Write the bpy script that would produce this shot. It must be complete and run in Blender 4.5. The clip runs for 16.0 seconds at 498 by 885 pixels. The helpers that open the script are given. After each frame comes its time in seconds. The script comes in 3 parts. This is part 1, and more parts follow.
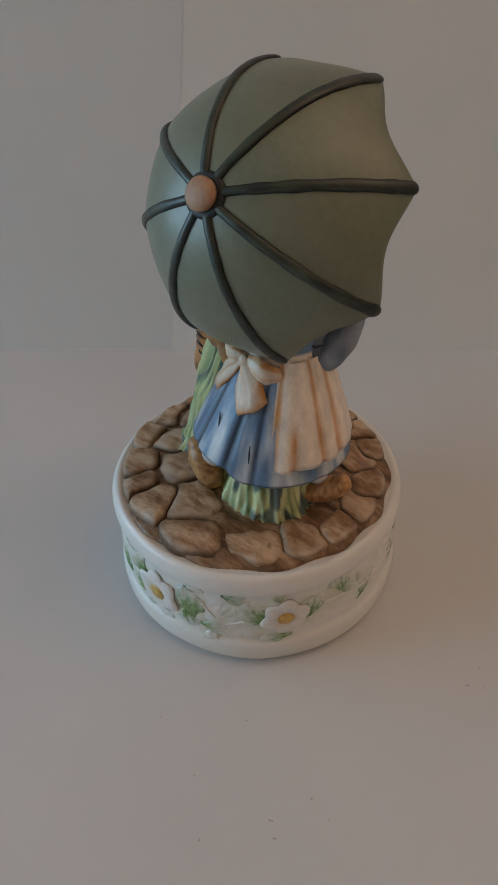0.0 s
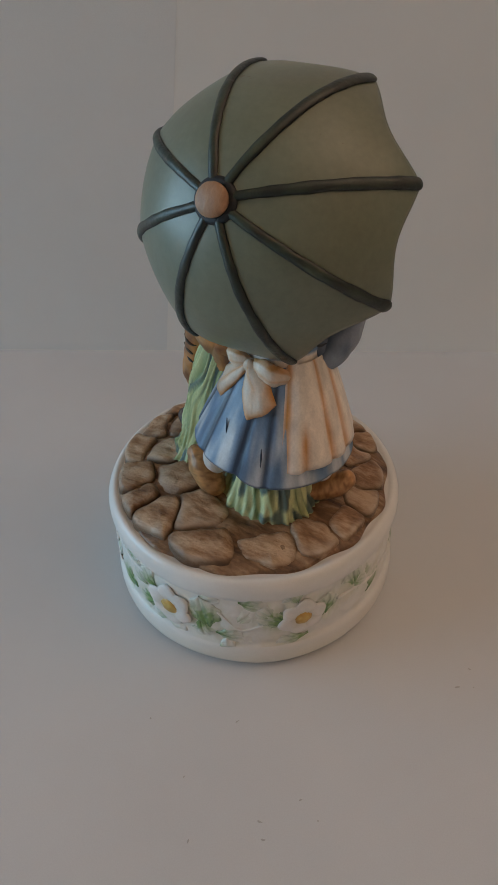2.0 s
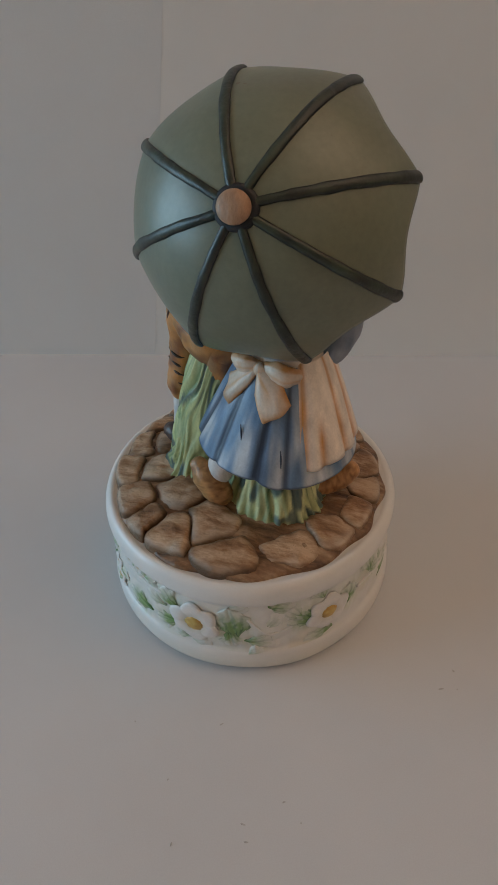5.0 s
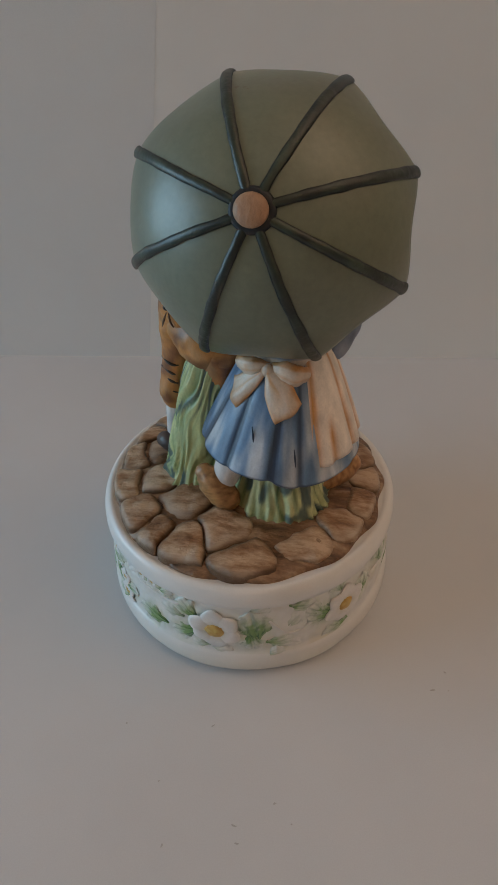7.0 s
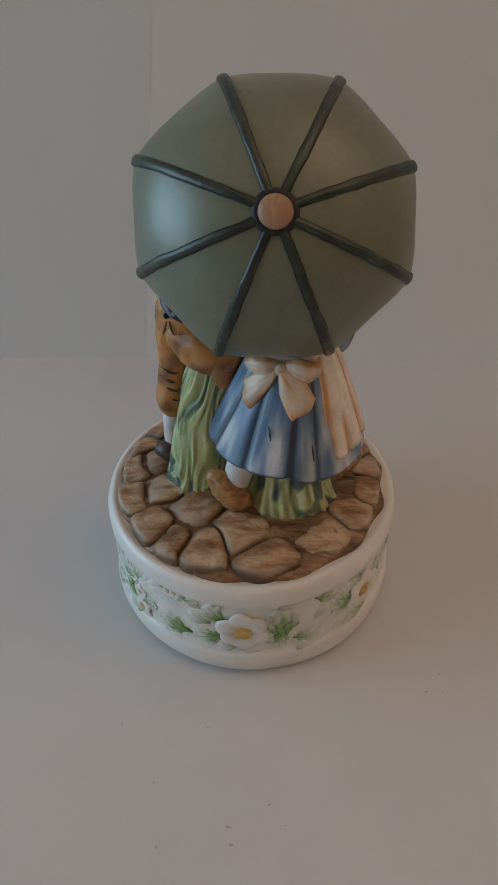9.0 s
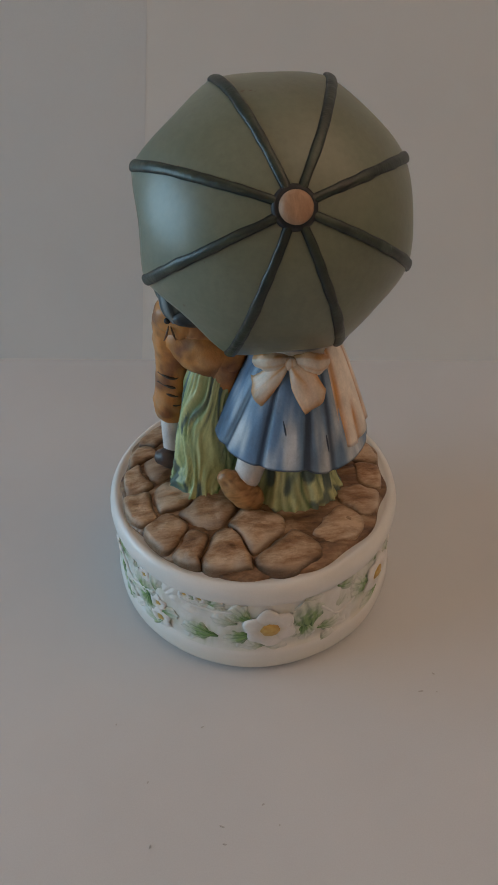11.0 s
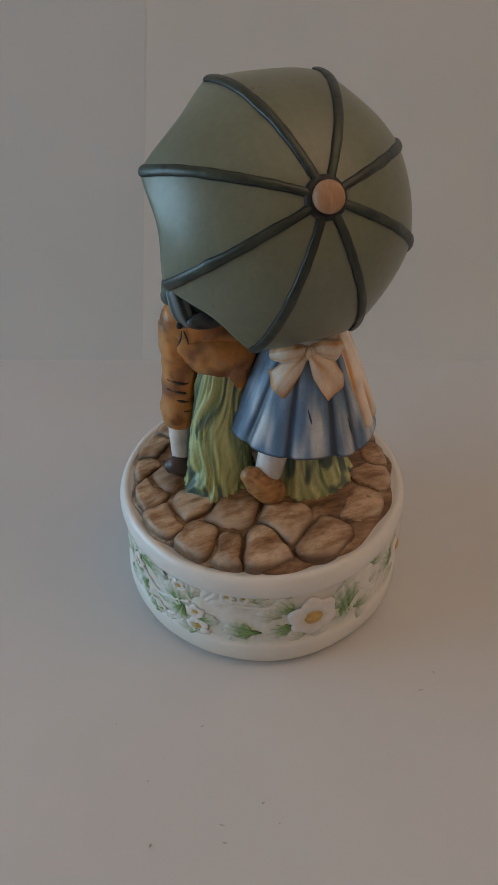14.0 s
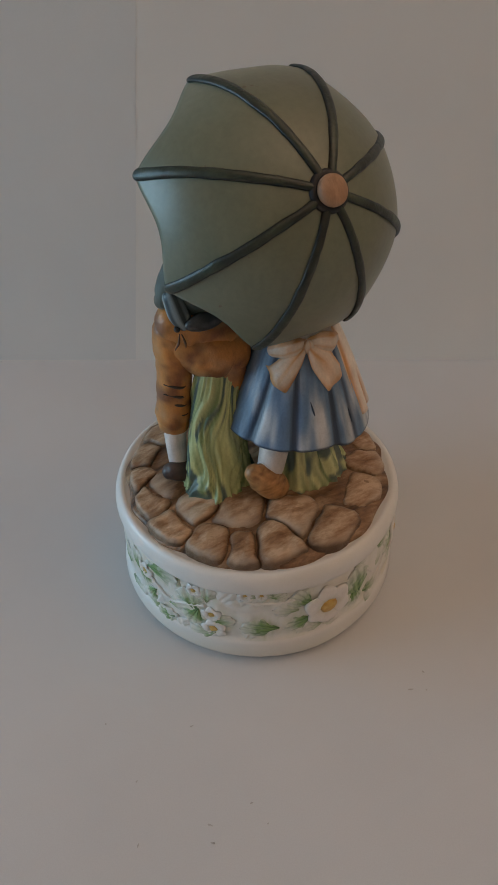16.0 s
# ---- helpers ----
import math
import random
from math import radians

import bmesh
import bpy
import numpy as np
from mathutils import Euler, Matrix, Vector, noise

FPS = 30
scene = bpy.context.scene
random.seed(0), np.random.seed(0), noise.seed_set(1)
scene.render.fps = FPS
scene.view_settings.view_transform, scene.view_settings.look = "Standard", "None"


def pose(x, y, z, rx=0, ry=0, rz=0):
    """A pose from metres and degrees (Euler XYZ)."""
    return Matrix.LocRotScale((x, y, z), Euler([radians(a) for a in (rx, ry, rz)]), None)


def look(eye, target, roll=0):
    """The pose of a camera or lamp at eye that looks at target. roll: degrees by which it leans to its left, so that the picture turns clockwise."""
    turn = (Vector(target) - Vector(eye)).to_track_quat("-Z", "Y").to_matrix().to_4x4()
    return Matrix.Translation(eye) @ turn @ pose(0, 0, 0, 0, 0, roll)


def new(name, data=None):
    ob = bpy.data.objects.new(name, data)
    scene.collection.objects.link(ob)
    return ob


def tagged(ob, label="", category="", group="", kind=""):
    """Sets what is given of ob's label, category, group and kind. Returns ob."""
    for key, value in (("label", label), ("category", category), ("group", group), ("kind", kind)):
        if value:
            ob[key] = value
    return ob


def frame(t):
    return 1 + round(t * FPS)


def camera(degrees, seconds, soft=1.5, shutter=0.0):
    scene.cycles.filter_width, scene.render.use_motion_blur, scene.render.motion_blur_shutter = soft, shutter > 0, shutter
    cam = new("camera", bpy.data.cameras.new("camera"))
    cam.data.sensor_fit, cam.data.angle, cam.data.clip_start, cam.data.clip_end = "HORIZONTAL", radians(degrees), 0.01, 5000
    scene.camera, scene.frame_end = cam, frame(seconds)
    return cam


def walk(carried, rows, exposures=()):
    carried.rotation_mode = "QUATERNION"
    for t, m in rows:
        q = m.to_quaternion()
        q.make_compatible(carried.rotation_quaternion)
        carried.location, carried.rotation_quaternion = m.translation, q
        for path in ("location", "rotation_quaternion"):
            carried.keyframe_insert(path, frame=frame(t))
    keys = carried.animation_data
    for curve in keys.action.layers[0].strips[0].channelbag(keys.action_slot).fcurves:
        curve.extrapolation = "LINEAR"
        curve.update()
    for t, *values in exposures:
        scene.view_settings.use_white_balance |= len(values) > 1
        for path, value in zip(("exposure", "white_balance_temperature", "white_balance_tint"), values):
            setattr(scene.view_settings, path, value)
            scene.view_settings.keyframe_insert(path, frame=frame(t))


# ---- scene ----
# camera: hand-held, drifting slowly to the right
cam = camera(40.33, 16.0, soft=1.1)
CAMERA_ROWS = [  # seconds, x, y, z, yaw, pitch below level, roll
    (0, -0.00839, -0.18812, 0.18812, 1.153, 40.796, -1.701),
    (0.5, -0.00784, -0.18806, 0.18796, 1.182, 40.804, -1.729),
    (1, -0.00662, -0.18754, 0.18788, 1.108, 40.940, -1.604),
    (1.5, -0.00614, -0.18751, 0.18822, 1.112, 40.927, -1.597),
    (2, -0.00586, -0.18816, 0.18839, 1.077, 40.732, -1.550),
    (2.5, -0.00522, -0.18744, 0.18884, 0.991, 40.984, -1.585),
    (3, -0.00396, -0.18717, 0.18894, 0.956, 41.121, -1.536),
    (3.5, -0.00305, -0.18725, 0.18917, 0.770, 41.034, -1.424),
    (4, -0.00324, -0.18858, 0.18862, 0.625, 40.529, -1.373),
    (6.5, -0.00087, -0.18926, 0.18893, 0.395, 40.301, -1.206),
    (7, -0.00061, -0.18939, 0.18902, 0.334, 40.248, -1.170),
    (7.5, -0.00021, -0.18963, 0.18894, 0.357, 40.199, -1.152),
    (8, 0.00017, -0.18971, 0.18868, 0.229, 40.149, -1.069),
    (8.5, 0.00017, -0.18997, 0.18882, 0.068, 40.045, -0.920),
    (9, -0.00000, -0.19000, 0.18965, 0.000, 40.083, -0.929),
    (11.5, 0.00169, -0.19078, 0.18942, -0.096, 39.897, -0.931),
    (12, 0.00156, -0.19231, 0.18900, -0.092, 39.590, -0.947),
    (12.5, 0.00174, -0.19272, 0.18888, -0.047, 39.649, -1.009),
    (13, 0.00196, -0.19254, 0.18825, -0.031, 39.592, -1.100),
    (13.5, 0.00257, -0.19234, 0.18823, 0.135, 39.556, -1.146),
    (14, 0.00238, -0.19135, 0.18894, 0.157, 39.778, -1.256),
    (14.5, 0.00284, -0.19148, 0.18894, 0.133, 39.710, -1.352),
    (15, 0.00335, -0.19107, 0.18907, 0.144, 39.870, -1.435),
    (15.5, 0.00436, -0.19065, 0.18905, 0.027, 40.036, -1.468),
    (16, 0.00540, -0.19111, 0.18910, 0.067, 39.869, -1.308),
]
walk(cam, [(t, pose(x, y, z) @ pose(0, 0, 0, 0, 0, yaw) @ pose(0, 0, 0, 90 - pitch) @ pose(0, 0, 0, 0, 0, roll))
           for t, x, y, z, yaw, pitch, roll in CAMERA_ROWS])

# the music box creeps a little over the paper while it turns
TURN_ROWS = [  # seconds, x, y, turn
    (0, -0.00962, -0.02962, -36.97),
    (0.5, -0.00921, -0.02989, -35.08),
    (1, -0.00882, -0.03018, -33.16),
    (1.5, -0.00830, -0.03040, -31.22),
    (2, -0.00768, -0.03056, -29.27),
    (2.5, -0.00709, -0.03090, -27.41),
    (3, -0.00653, -0.03117, -25.57),
    (3.5, -0.00589, -0.03127, -23.58),
    (4, -0.00511, -0.03120, -21.50),
    (6.5, -0.00188, -0.03162, -11.39),
    (7, -0.00129, -0.03159, -9.31),
    (7.5, -0.00075, -0.03147, -7.17),
    (8, -0.00018, -0.03130, -4.84),
    (8.5, 0.00047, -0.03109, -2.40),
    (9, 0.00115, -0.03089, 0.00),
    (11.5, 0.00421, -0.02985, 11.45),
    (12, 0.00479, -0.02995, 13.67),
    (12.5, 0.00529, -0.03005, 15.79),
    (13, 0.00576, -0.02955, 17.83),
    (13.5, 0.00622, -0.02877, 19.78),
    (14, 0.00680, -0.02805, 21.87),
    (14.5, 0.00738, -0.02752, 24.03),
    (15, 0.00788, -0.02718, 26.22),
    (15.5, 0.00825, -0.02688, 28.42),
    (16, 0.00853, -0.02649, 30.52),
]

# ---- world and light ----
scene.view_settings.exposure = 0.0
world = bpy.data.worlds.new("world")
scene.world = world
world.use_nodes = True
sky = world.node_tree.nodes.new("ShaderNodeTexSky")
sky.sky_type, sky.sun_disc = "NISHITA", False
sky.sun_elevation, sky.sun_rotation = radians(35), radians(140)
world.node_tree.nodes["Background"].inputs["Strength"].default_value = 0.1
world.node_tree.links.new(sky.outputs[0], world.node_tree.nodes["Background"].inputs["Color"])


def area_lamp(name, m, sx, sy, watts, colour):
    lamp = bpy.data.lights.new(name, "AREA")
    lamp.shape, lamp.size, lamp.size_y, lamp.energy, lamp.color = "RECTANGLE", sx, sy, watts, colour
    ob = new(name, lamp)
    ob.matrix_world = m
    return ob


# daylight in the window opening of the side wall, and an unseen lamp added for warm ambient light, washing the ceiling
# across the room
area_lamp("window_daylight", look((-1.19, 0.05, 0.33), (0, 0.0, 0.10)), 1.2, 0.64, 10.6, (0.46, 0.76, 1.0))
area_lamp("warm_ceiling_fill", look((0.95, -0.22, 0.80), (0.80, -0.20, 1.65)), 0.4, 0.4, 18.6, (1.0, 0.85, 0.75))


# ---- materials ----
def nodes_of(name):
    mat = bpy.data.materials.new(name)
    mat.use_nodes = True
    nt = mat.node_tree
    return mat, nt, nt.nodes["Principled BSDF"]


def noise_node(nt, scale, detail=4.0, stretch=(1, 1, 1), rough=0.6, coords="Object"):
    tc = nt.nodes.new("ShaderNodeTexCoord")
    mp = nt.nodes.new("ShaderNodeMapping")
    mp.inputs["Scale"].default_value = stretch
    no = nt.nodes.new("ShaderNodeTexNoise")
    no.inputs["Scale"].default_value, no.inputs["Detail"].default_value, no.inputs["Roughness"].default_value = scale, detail, rough
    nt.links.new(tc.outputs[coords], mp.inputs["Vector"])
    nt.links.new(mp.outputs[0], no.inputs["Vector"])
    return no


def ramp(nt, source, stops):
    r = nt.nodes.new("ShaderNodeValToRGB")
    els = r.color_ramp.elements
    while len(els) < len(stops):
        els.new(0.5)
    for e, (p, c) in zip(els, stops):
        e.position, e.color = p, (*c, 1)
    nt.links.new(source, r.inputs[0])
    return r


def mix(nt, a, b, fac, mode="MIX"):
    m = nt.nodes.new("ShaderNodeMix")
    m.data_type, m.blend_type = "RGBA", mode
    for sock, val in ((m.inputs[0], fac), (m.inputs[6], a), (m.inputs[7], b)):
        if isinstance(val, bpy.types.NodeSocket):
            nt.links.new(val, sock)
        elif isinstance(val, tuple):
            sock.default_value = (*val, 1)
        else:
            sock.default_value = val
    return m.outputs[2]


def relief(nt, bsdf, layers):
    """layers: (height socket, depth in metres)"""
    last = None
    for h, d in layers:
        b = nt.nodes.new("ShaderNodeBump")
        b.inputs["Strength"].default_value, b.inputs["Distance"].default_value = 1.0, d
        nt.links.new(h, b.inputs["Height"])
        if last:
            nt.links.new(last.outputs[0], b.inputs["Normal"])
        last = b
    nt.links.new(last.outputs[0], bsdf.inputs["Normal"])


def surface(name, stops, scale, rough, bump=0.00008, fine=1500, stretch=(1, 1, 1), coat=0.0, speck=0.0, grain=0.03):
    """Colour ramp over noise, fine grain and slight relief."""
    mat, nt, b = nodes_of(name)
    n1 = noise_node(nt, scale, 5, stretch)
    n2 = noise_node(nt, fine, 3)
    col = ramp(nt, n1.outputs[0], stops).outputs[0]
    g = ramp(nt, n2.outputs[0], [(0.3, (1 - grain,) * 3), (0.7, (1 + grain * 0.7,) * 3)]).outputs[0]
    col = mix(nt, col, g, 1.0, "MULTIPLY")
    if speck:
        n3 = noise_node(nt, speck, 2)
        m = ramp(nt, n3.outputs[0], [(0.745, (0, 0, 0)), (0.775, (0.8, 0.8, 0.8))]).outputs[0]
        col = mix(nt, col, (0.12, 0.08, 0.05), m)
    nt.links.new(col, b.inputs["Base Color"])
    b.inputs["Roughness"].default_value = rough
    b.inputs["Coat Weight"].default_value = coat
    b.inputs["Coat Roughness"].default_value = 0.3
    relief(nt, b, [(n1.outputs[0], bump * 3), (n2.outputs[0], bump)])
    return mat


def hand_painted(name, rough=0.5, brush=260, stretch=(1, 1, 0.35), amount=0.16, coat=0.0, grain=1.0):
    """Bisque china under brushed-on pigment; the colour of each area, skirt crease shade included, is stored on the
    mesh.
    """
    mat, nt, b = nodes_of(name)
    at = nt.nodes.new("ShaderNodeAttribute")
    at.attribute_name = "pigment"
    n1 = noise_node(nt, brush, 5, stretch)
    n2 = noise_node(nt, 1800, 3)
    lo, hi = 1 - amount, 1 + amount
    col = mix(nt, at.outputs[0], ramp(nt, n1.outputs[0], [(0.3, (lo,) * 3), (0.7, (hi,) * 3)]).outputs[0], 1.0, "MULTIPLY")
    col = mix(nt, col, ramp(nt, n2.outputs[0], [(0.3, (1 - 0.07 * grain,) * 3), (0.7, (1 + 0.05 * grain,) * 3)]).outputs[0], 1.0, "MULTIPLY")
    nt.links.new(col, b.inputs["Base Color"])
    b.inputs["Roughness"].default_value = rough
    b.inputs["Coat Weight"].default_value = coat
    b.inputs["Coat Roughness"].default_value = 0.25
    relief(nt, b, [(n1.outputs[0], 0.0003 * grain), (n2.outputs[0], 0.00006 * grain)])
    return mat


M_PAPER = surface("matte_white_paper", [(0.3, (0.595, 0.60, 0.615)), (0.7, (0.645, 0.65, 0.665))], 9, 0.7, 0.000004, 2500)
M_CARD = surface("white_card", [(0.3, (0.785, 0.765, 0.73)), (0.7, (0.845, 0.825, 0.79))], 7, 0.8, 0.000004, 2500)
# cooler card tone that paints in the window-lit part of the back card
M_CARD_LIGHT_EDGE = surface("card_light_edge", [(0.3, (0.715, 0.71, 0.695)), (0.7, (0.775, 0.77, 0.755))], 7, 0.8, 0.000005, 2500)
M_PLASTER = surface("cream_wall_paint", [(0.3, (0.60, 0.50, 0.40)), (0.7, (0.66, 0.55, 0.44))], 3, 0.8, 0.0004, 60)
M_FLOOR = surface("brown_floor", [(0.3, (0.22, 0.14, 0.08)), (0.7, (0.30, 0.19, 0.11))], 2, 0.5, 0.0004, 40)
M_WOOD = surface("oak_table_edge", [(0.3, (0.30, 0.19, 0.10)), (0.7, (0.38, 0.25, 0.14))], 6, 0.45, 0.0002, 90, (1, 8, 8))
M_FLECK = surface("grey_fleck", [(0.3, (0.42, 0.41, 0.40)), (0.7, (0.52, 0.51, 0.50))], 400, 0.8)
M_CANOPY = surface("sage_green_glaze", [(0.22, (0.132, 0.138, 0.086)), (0.5, (0.156, 0.173, 0.117)), (0.78, (0.190, 0.213, 0.150))], 38, 0.40, 0.00004, 600, coat=0.42, speck=330, grain=0.09)
M_BLACK = surface("black_paint", [(0.3, (0.008, 0.009, 0.012)), (0.7, (0.02, 0.02, 0.022))], 300, 0.55)
M_BUTTON = surface("wood_brown_paint", [(0.3, (0.34, 0.19, 0.11)), (0.7, (0.46, 0.28, 0.17))], 420, 0.5, 0.00006, 1500, (3, 1, 1))
M_BED = surface("dark_brown_wash", [(0.36, (0.08, 0.034, 0.013)), (0.5, (0.23, 0.12, 0.055)), (0.66, (0.42, 0.285, 0.175))], 130, 0.44, 0.0003, 700, (0.5, 1.9, 1), coat=0.15, grain=0.18)
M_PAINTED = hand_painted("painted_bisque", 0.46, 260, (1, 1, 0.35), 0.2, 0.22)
M_RIB = hand_painted("dark_green_glaze", 0.42, 420, (1, 1, 1), 0.3, 0.22)
M_CHINA = hand_painted("white_bisque_china", 0.38, 70, (1, 1, 1), 0.035, 0.25, 0.25)
M_PETAL = hand_painted("painted_flowers", 0.42, 300, (1, 1, 1), 0.06, 0.15, 0.4)


def stone_material():
    mat, nt, b = nodes_of("tan_stone_glaze")
    n1 = noise_node(nt, 120, 7, (0.55, 1.5, 1), 0.68)
    n2 = noise_node(nt, 1400, 3)
    info = nt.nodes.new("ShaderNodeObjectInfo")
    base = ramp(nt, n1.outputs[0], [(0.34, (0.17, 0.078, 0.030)), (0.46, (0.37, 0.215, 0.112)), (0.60, (0.66, 0.495, 0.345))]).outputs[0]
    tone = ramp(nt, info.outputs["Random"], [(0.0, (0.84, 0.78, 0.72)), (1.0, (1.14, 1.12, 1.10))]).outputs[0]
    col = mix(nt, base, tone, 1.0, "MULTIPLY")
    at = nt.nodes.new("ShaderNodeAttribute")
    at.attribute_name = "pigment"
    sep = nt.nodes.new("ShaderNodeSeparateColor")
    nt.links.new(at.outputs["Color"], sep.inputs[0])
    # green channel: cream highlight painted on each stone's outward edge
    col = mix(nt, col, (0.64, 0.51, 0.39), sep.outputs[1])
    col = mix(nt, col, (0.085, 0.042, 0.018), sep.outputs[0])
    nt.links.new(col, b.inputs["Base Color"])
    b.inputs["Roughness"].default_value = 0.46
    b.inputs["Coat Weight"].default_value, b.inputs["Coat Roughness"].default_value = 0.12, 0.3
    n3 = noise_node(nt, 420, 8, (0.8, 1.2, 1), 0.7)
    relief(nt, b, [(n1.outputs[0], 0.0007), (n3.outputs[0], 0.0005), (n2.outputs[0], 0.00006)])
    return mat


M_STONE = stone_material()


# ---- mesh helpers ----
def part(name, bm, material, parent=None, label="", smooth=True, m=None):
    bmesh.ops.recalc_face_normals(bm, faces=bm.faces)
    me = bpy.data.meshes.new(name)
    bm.to_mesh(me)
    bm.free()
    me.materials.append(material)
    if smooth:
        me.polygons.foreach_set("use_smooth", [True] * len(me.polygons))
    ob = new(name, me)
    if parent:
        ob.parent = parent
    if m is not None:
        ob.matrix_basis = m
    if label:
        ob["label"] = label
    return ob


def fresh():
    bm = bmesh.new()
    bm.verts.layers.float_color.new("pigment")
    return bm


def put(bm, co, rgb):
    v = bm.verts.new(co)
    v[bm.verts.layers.float_color["pigment"]] = (*rgb, 1.0)
    return v


def blend(a, b, k):
    k = max(0.0, min(1.0, k))
    return tuple(x + (y - x) * k for x, y in zip(a, b))


def smoothstep(a, b, x):
    k = max(0.0, min(1.0, (x - a) / (b - a)))
    return k * k * (3 - 2 * k)


def loft(bm, rings, colour, caps=(True, True)):
    """rings: equal-length closed rings of points; colour(i, j, point)."""
    rows = [[put(bm, p, colour(i, j, p)) for j, p in enumerate(ring)] for i, ring in enumerate(rings)]
    n = len(rows[0])
    for a, b in zip(rows, rows[1:]):
        for j in range(n):
            bm.faces.new((a[j], a[(j + 1) % n], b[(j + 1) % n], b[j]))
    for use, row, i in ((caps[0], rows[0], 0), (caps[1], rows[-1], len(rows) - 1)):
        if use:
            mid = sum((v.co for v in row), Vector()) / n
            c = put(bm, mid, colour(i, 0, mid))
            for j in range(n):
                bm.faces.new((row[j], row[(j + 1) % n], c))
    return rows


def spline(pts, steps):
    """Catmull-Rom through points of any dimension."""
    pts = [np.array(p, float) for p in pts]
    ext = [2 * pts[0] - pts[1], *pts, 2 * pts[-1] - pts[-2]]
    out = []
    for i in range(len(pts) - 1):
        p0, p1, p2, p3 = ext[i:i + 4]
        for k in range(steps):
            t = k / steps
            out.append(0.5 * (2 * p1 + (p2 - p0) * t + (2 * p0 - 5 * p1 + 4 * p2 - p3) * t * t + (3 * p1 - p0 - 3 * p2 + p3) * t ** 3))
    return out + [pts[-1]]


def limb(bm, stations, colour, seg=20, steps=6, flat=1.0, ripple=0.0):
    """A rounded limb through stations (x, y, z, radius), in millimetres."""
    path = spline(stations, steps)
    rings = []
    for i, q in enumerate(path):
        a, b = path[max(i - 1, 0)], path[min(i + 1, len(path) - 1)]
        d = Vector(tuple(b[:3] - a[:3])).normalized()
        side = d.cross(Vector((0.15, 1, 0.1))).normalized()
        up = side.cross(d)
        ring = []
        for j in range(seg):
            w = 2 * math.pi * j / seg
            c = Vector(tuple(q[:3]))
            r = float(q[3]) * (1 + ripple * noise.noise(Vector((math.cos(w) * 2, math.sin(w) * 2, i * 0.35))))
            ring.append((c + r * (math.cos(w) * side + flat * math.sin(w) * up)) / 1000)
        rings.append(ring)
    # rounded ends
    def end(q, d, order):
        out = []
        for k in order:
            a = k * math.pi / 8
            out.append((q, d, math.cos(a), math.sin(a)))
        return out
    first, last = rings[0], rings[-1]
    c0 = sum(first, Vector()) / seg
    c1 = sum(last, Vector()) / seg
    d0 = (Vector(tuple(path[0][:3])) - Vector(tuple(path[1][:3]))).normalized() * (float(path[0][3]) / 1000)
    d1 = (Vector(tuple(path[-1][:3])) - Vector(tuple(path[-2][:3]))).normalized() * (float(path[-1][3]) / 1000)
    head = [[c0 + (p - c0) * c + d0 * s * 0.8 for p in first] for _, _, c, s in end(0, 0, (3.8, 3, 2, 1))]
    tail = [[c1 + (p - c1) * c + d1 * s * 0.8 for p in last] for _, _, c, s in end(0, 0, (1, 2, 3, 3.8))]
    loft(bm, head + rings + tail, colour)


def lump(bm, centre, radii, colour, m=None, seg=20, rough=0.0, scale=200.0):
    """An ellipsoid in millimetres, turned by m."""
    rings = []
    for i in range(1, seg // 2):
        a = math.pi * i / (seg // 2)
        ring = []
        for j in range(seg):
            w = 2 * math.pi * j / seg
            p = Vector((math.sin(a) * math.cos(w), math.sin(a) * math.sin(w), math.cos(a)))
            p = Vector((p.x * radii[0], p.y * radii[1], p.z * radii[2]))
            if m is not None:
                p = m.to_3x3() @ p
            q = (Vector(centre) + p) / 1000
            if rough:
                q += p.normalized() * rough / 1000 * noise.noise(q * scale)
            ring.append(q)
        rings.append(ring)
    loft(bm, rings, colour)


def box(bm, x0, x1, y0, y1, z0, z1):
    vs = [bm.verts.new((x, y, z)) for x in (x0, x1) for y in (y0, y1) for z in (z0, z1)]
    for f in ((0, 1, 3, 2), (4, 6, 7, 5), (0, 4, 5, 1), (2, 3, 7, 6), (0, 2, 6, 4), (1, 5, 7, 3)):
        bm.faces.new([vs[k] for k in f])


def solid(name, dims, material, label, category="", bevel=0.0):
    bm = bmesh.new()
    box(bm, *dims)
    if bevel:
        bmesh.ops.bevel(bm, geom=bm.edges[:], offset=bevel, segments=2, affect="EDGES")
    ob = part(name, bm, material, None, label, smooth=False)
    return tagged(ob, category=category, kind="structure")


# ---- the place: a papered table top against a white card, in a small room ----
def room():
    solid("floor", (-1.2, 1.4, -1.6, 1.2, -0.80, -0.75), M_FLOOR, "brown floor of the room below the table", "floor")
    solid("ceiling", (-1.25, 1.45, -1.65, 1.25, 1.65, 1.70), M_PLASTER, "plain cream ceiling above the table", "ceiling")
    solid("wall_north", (-1.2, 1.4, 1.2, 1.25, -0.75, 1.65), M_PLASTER, "plain cream wall behind the table", "wall")
    solid("wall_south", (-1.2, 1.4, -1.65, -1.6, -0.75, 1.65), M_PLASTER, "plain cream wall facing the table", "wall")
    solid("wall_east", (1.4, 1.45, -1.65, 1.25, -0.75, 1.65), M_PLASTER, "plain cream wall on the warm side of the room", "wall")
    # the window wall has an opening
    bm = bmesh.new()
    for a in ((-1.65, -0.6, -0.75, 1.65), (0.64, 1.25, -0.75, 1.65), (-0.6, 0.64, -0.75, -0.02), (-0.6, 0.64, 0.74, 1.65)):
        box(bm, -1.30, -1.2, *a)
    tagged(part("wall_west", bm, M_PLASTER, None, "plain cream wall with a window opening", False), category="wall", kind="structure")


